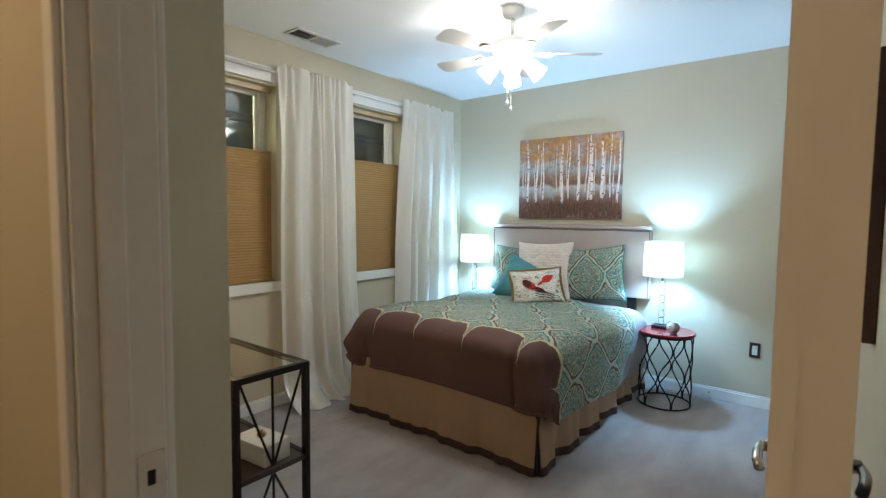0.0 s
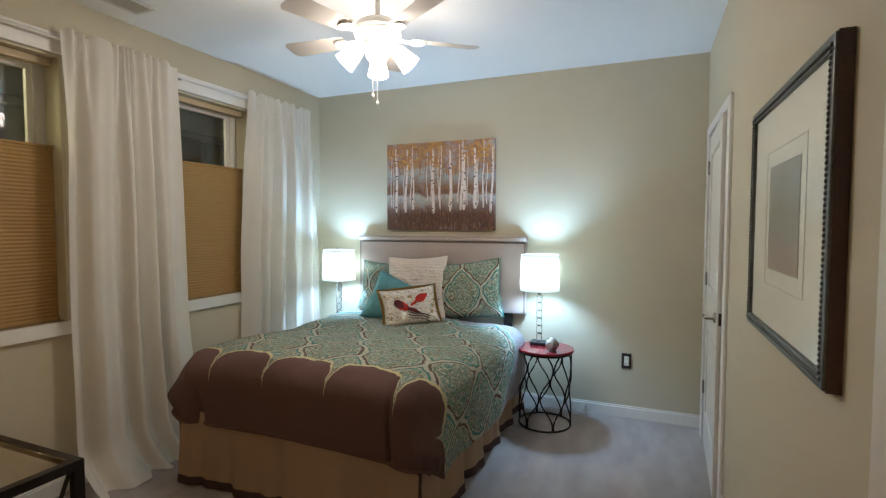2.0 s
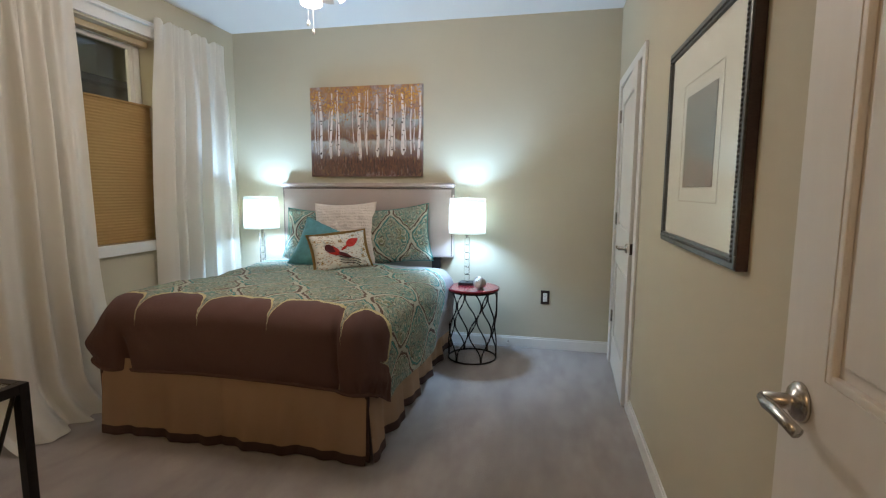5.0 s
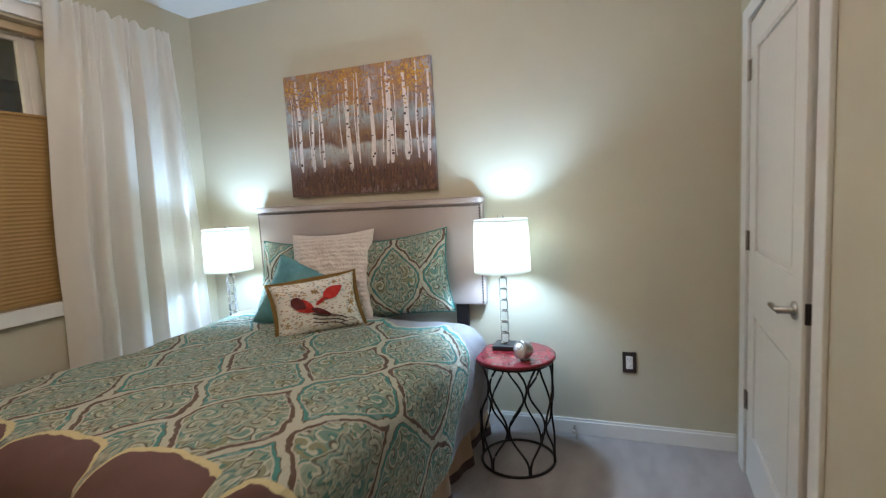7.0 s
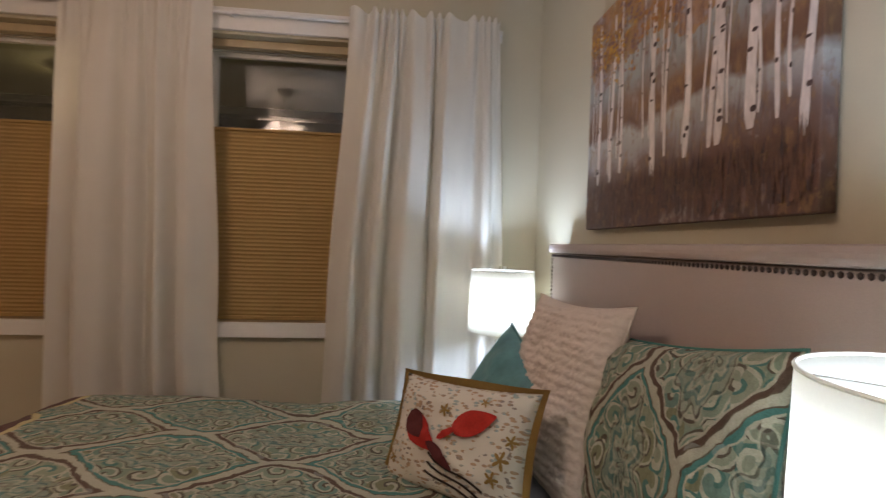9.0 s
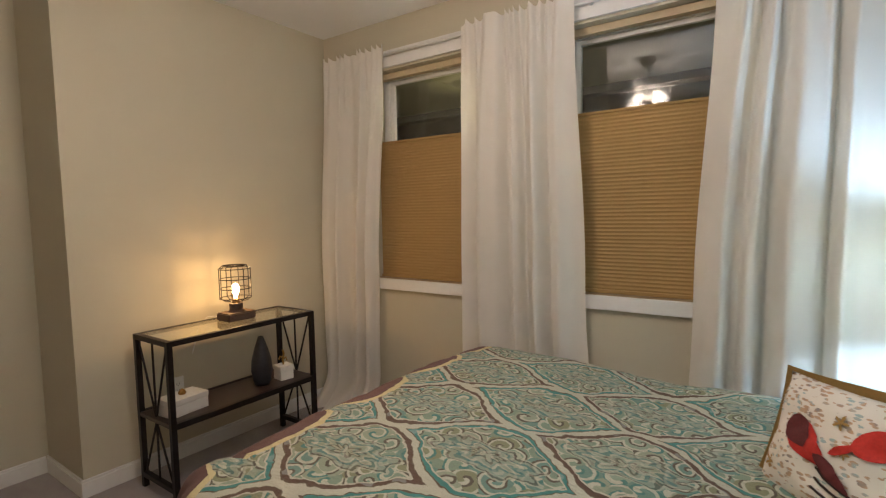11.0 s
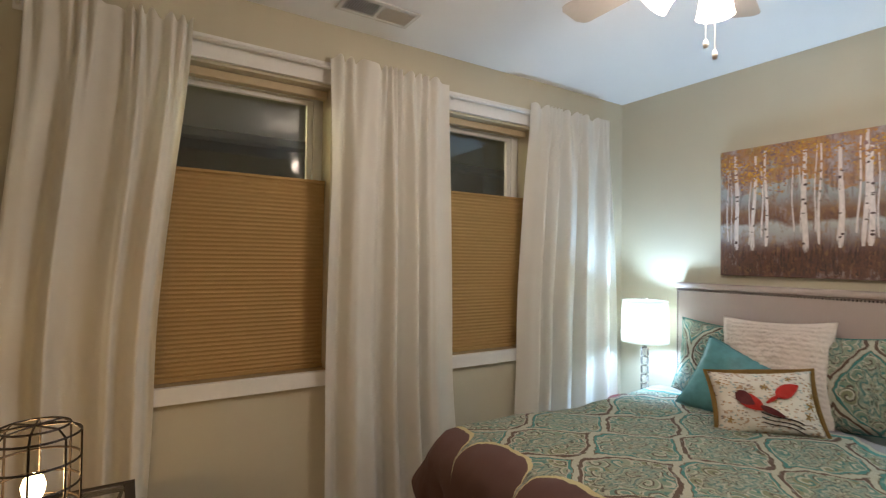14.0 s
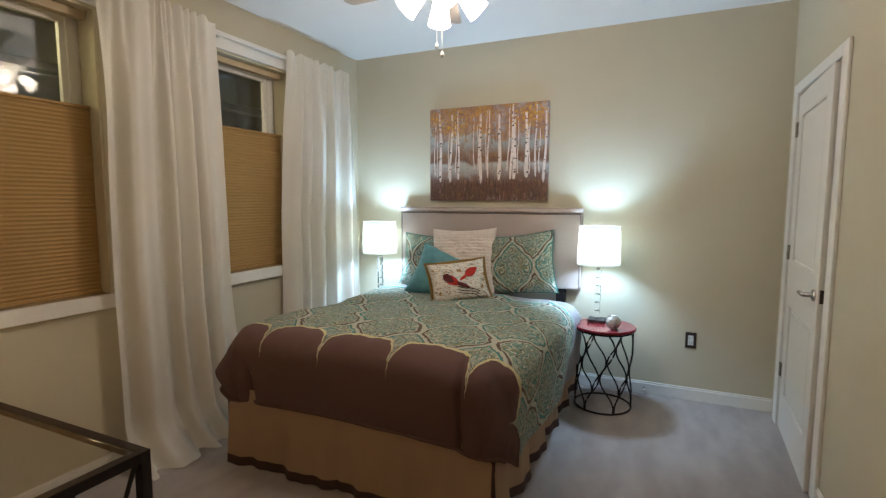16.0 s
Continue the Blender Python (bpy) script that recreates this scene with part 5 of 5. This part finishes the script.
# ---- outlets and door stop ----
def outlet(base, turn, plate_mat, label):
    o = thing("wall_outlet", base, label, "outlet")
    o.rotation_euler = (0, 0, turn)
    part("plate", boxes((-0.035, 0.035, -0.006, -0.0005, -0.057, 0.057), bevel=0.002), plate_mat, o)
    part("receptacle", boxes((-0.017, 0.017, -0.0085, -0.006, -0.035, 0.035), bevel=0.002), WHITE_PLASTIC, o, "white receptacle")
    for z in (-0.018, 0.018):
        # raised dark strips paint the shadow in the receptacle's openings
        part("slot_shadow", boxes((-0.008, -0.006, -0.0089, -0.0085, z - 0.005, z + 0.005), (0.006, 0.008, -0.0089, -0.0085, z - 0.005, z + 0.005), (-0.002, 0.002, -0.0089, -0.0085, z - 0.011, z - 0.008)), HOLE_SHADOW, o)
    return o


outlet((-0.507, -0.0005, 0.435), 0, BROWN_PLATE, "white duplex outlet in a dark bronze plate on the wall")
outlet((-2.10, Y0 + 0.0005, 0.42), math.pi, WHITE_PLASTIC, "white duplex outlet behind the console table")
stop = thing("door_stop", (-0.80, -0.013, 0.05), "small spring door stop on the baseboard", "door stop")
part("spring", rod([(0, 0, 0), (0, -0.055, -0.004)], 0.006, sides=10), NICKEL, stop)
part("tip", rod([(0, -0.055, -0.004), (0, -0.068, -0.005)], 0.009, sides=10), WHITE_PLASTIC, stop, "white rubber tip")


# ---- console table ----
def console_table():
    x0, x1, y0, y1, top = -2.71, -1.832, -3.42, -3.075, 0.80
    cx, cy = (x0 + x1) / 2, (y0 + y1) / 2
    c = thing("console_table", (cx, cy, 0), "dark bronze metal console table with glass top and wooden lower shelf", "console table")
    hx, hy, b = (x1 - x0) / 2, (y1 - y0) / 2, 0.026
    for sx in (-1, 1):
        for sy in (-1, 1):
            ax, ay = sx * (hx - b / 2), sy * (hy - b / 2)
            part("leg", boxes((ax - b / 2, ax + b / 2, ay - b / 2, ay + b / 2, 0, top), bevel=0.0015), BLACK_STEEL, c)
    for z in (top - b, 0.055):
        for sx in (-1, 1):
            part("end_rail", boxes((sx * (hx - b / 2) - b / 2, sx * (hx - b / 2) + b / 2, -hy + b, hy - b, z, z + b), bevel=0.0015), BLACK_STEEL, c)
        for sy in (-1, 1):
            if z > 0.1:
                part("long_rail", boxes((-hx + b, hx - b, sy * (hy - b / 2) - b / 2, sy * (hy - b / 2) + b / 2, z, z + b), bevel=0.0015), BLACK_STEEL, c)
    sh = 0.375
    part("shelf", boxes((-hx + 0.002, hx - 0.002, -hy + b, hy - b, sh, sh + 0.022), bevel=0.002), DARK_WOOD, c, "espresso wooden shelf")
    for sy in (-1, 1):
        part("shelf_rail", boxes((-hx + b, hx - b, sy * (hy - b / 2) - b / 2, sy * (hy - b / 2) + b / 2, sh - 0.006, sh + 0.024), bevel=0.0015), BLACK_STEEL, c)
    part("glass_top", boxes((-hx + b + 0.001, hx - b - 0.001, -hy + b + 0.001, hy - b - 0.001, top - 0.009, top - 0.001), bevel=0.001), TABLE_GLASS, c, "clear glass top")
    # fan of bars above and below the shelf at each end
    for sx in (-1, 1):
        x = sx * (hx - b / 2)
        for zc, ze in ((sh + 0.03, top - b), (sh - 0.008, 0.08)):
            for k in (-1, 0, 1):
                part("end_bar", rod([(x, 0.004 * k, zc), (x, k * (hy - b - 0.006), ze)], 0.0055, sides=8), BLACK_STEEL, c)
    return c


console_table()
TOP = 0.80

lamp = thing("cage_lamp", (CAGE[0], CAGE[1], TOP), "rustic wooden lamp with a wire cage and a glowing amber bulb", "table lamp")
bm = boxes((-0.085, 0.085, -0.062, 0.062, 0.0, 0.045))
bmesh.ops.bevel(bm, geom=bm.edges[:], offset=0.006, segments=2, affect="EDGES")
block = part("base_block", bm, RUSTIC_WOOD, lamp, "rough brown wooden block")
part("collar", lathe([(0.0, 0.045), (0.045, 0.045), (0.040, 0.052), (0.036, 0.056), (0.036, 0.092), (0.030, 0.094), (0.0, 0.094)], 30), RUSTIC_WOOD, lamp, "turned wooden collar", smooth=False)
part("socket", lathe([(0.0, 0.094), (0.020, 0.094), (0.020, 0.118), (0.014, 0.122), (0.0, 0.122)], 20), BRASS, lamp, "aged brass socket")
eb = part("bulb", lathe([(0.0, 0.120), (0.009, 0.122), (0.011, 0.138), (0.020, 0.160), (0.023, 0.178), (0.018, 0.195), (0.007, 0.204), (0.0, 0.206)], 22), BULB_EDISON, lamp, "glowing amber bulb", smooth=True)
eb.visible_shadow = False
cr, c0, c1 = 0.085, 0.108, 0.308
for z, r in ((c0 + 0.016, cr), (c0 + 0.070, cr), (c0 + 0.124, cr), (c1 - 0.018, cr), (c1, 0.064)):
    part("cage_hoop", rod(circle(0, 0, z, r, 36), 0.0026, closed=True, sides=6), BLACK_STEEL, lamp)
for k in range(8):
    a = 2 * math.pi * k / 8
    ca, sa = math.cos(a), math.sin(a)
    part("cage_wire", rod([(0.030 * ca, 0.030 * sa, c0 - 0.004), (0.062 * ca, 0.062 * sa, c0), (cr * ca, cr * sa, c0 + 0.016), (cr * ca, cr * sa, c1 - 0.018), (0.064 * ca, 0.064 * sa, c1), (0.0, 0.0, c1 + 0.002)], 0.0024, sides=6), BLACK_STEEL, lamp)
part("power_cord", rod([(-0.02, -0.06, 0.012), (0.02, -0.15, 0.004), (0.06, -0.20, 0.003), (0.10, -0.225, -0.05), (0.12, -0.27, -0.2), (0.18, -0.30, -0.36)], 0.0028, sides=6), WHITE_PLASTIC, lamp, "pale power cord")

SHELF = 0.3975
vase = thing("vase", (-2.43, -3.22, SHELF), "tall dark charcoal teardrop vase on the console shelf", "vase")
part("body", lathe([(0.0, 0.0), (0.040, 0.0), (0.052, 0.03), (0.060, 0.085), (0.055, 0.15), (0.038, 0.215), (0.022, 0.262), (0.014, 0.285), (0.010, 0.285), (0.010, 0.27), (0.0, 0.26)], 32), CHARCOAL, vase, smooth=True)


def lidded_box(base, w, d, h, turn, label, knob):
    b = thing("decorative_box", base, label, "box")
    b.rotation_euler = (0, 0, turn)
    part("body", boxes((-w / 2, w / 2, -d / 2, d / 2, 0, h * 0.66), bevel=0.003), CERAMIC, b)
    lid = part("lid", boxes((-w / 2 - 0.002, w / 2 + 0.002, -d / 2 - 0.002, d / 2 + 0.002, h * 0.67, h), bevel=0.004), CERAMIC, b, "white ceramic lid")
    part("knob", knob, BRASS, lid, "aged brass knob", smooth=True)
    return b


lidded_box((-1.965, -3.225, SHELF), 0.20, 0.13, 0.085, radians(6), "white ceramic lidded box with a brass knob on the console shelf",
           lathe([(0.0, 0.085), (0.016, 0.086), (0.020, 0.095), (0.012, 0.108), (0.0, 0.116)], 18))
twig = rod([(0, 0, 0.085), (0.004, 0, 0.12), (-0.006, 0, 0.15), (0.0, 0, 0.175)], 0.006)
rod([(0.0, 0, 0.13), (0.02, 0, 0.138), (0.028, 0, 0.12)], 0.005, twig)
rod([(0.0, 0, 0.12), (-0.02, 0, 0.125), (-0.024, 0, 0.105)], 0.005, twig)
lidded_box((-2.565, -3.20, SHELF), 0.085, 0.085, 0.085, radians(-8), "small white ceramic box with a brass branch finial", twig)

# ---- hall and outdoors ----
hall = thing("hall_ceiling_light", (-1.2, -5.2, CEIL), "frosted glass flush hall ceiling light, lit", "ceiling light")
part("pan", lathe([(0.0, 0.0), (0.15, 0.0), (0.15, -0.03), (0.0, -0.03)], 32), NICKEL, hall)
dome = part("dome", lathe([(0.14, -0.03), (0.135, -0.06), (0.10, -0.095), (0.05, -0.115), (0.0, -0.12)], 32), emitter("glowing_hall_glass", (1.0, 0.70, 0.38), 3), hall, "lit glass dome", smooth=True)

solid("ground", boxes((-60, X0 - 0.2, -60, 60, -0.35, -0.15)), GROUND, "dark night ground outside", "ground")
# out of view; works as a reflector that brightens the porch ceiling
solid("porch_floor", boxes((-6.2, X0 - 0.2, -9, 5, -0.15, -0.05)), BOUNCE_DECK, "unseen pale porch floor that bounces the downlight up", "deck")
solid("porch_ceiling", boxes((-6.2, X0 - 0.2, -9, 5, 2.72, 2.85)), PORCH_WHITE, "pale painted porch ceiling", "porch ceiling")
# pale beam given a dark colour, which dims the downlight falling on it
solid("porch_beam", boxes((-6.3, -6.12, -9, 5, 2.64, 2.72)), NIGHT_WALL, "porch beam coloured dark to offset the downlight", "beam")
solid("backdrop", boxes((-14, -13.8, -30, 30, -0.15, 7)), NIGHT_WALL, "dark neighbouring house wall at night", "backdrop")
down = thing("porch_downlight", (-5.18, -3.42, 2.72), "lit recessed downlight in the porch ceiling", "downlight")
part("trim_ring", rod(circle(0, 0, -0.004, 0.092, 36), 0.006, closed=True), TRIM, down)
part("lens", lathe([(0.0, -0.003), (0.086, -0.003), (0.086, -0.0005), (0.0, -0.0005)], 36), DOWNLIGHT, down, "glowing lens")
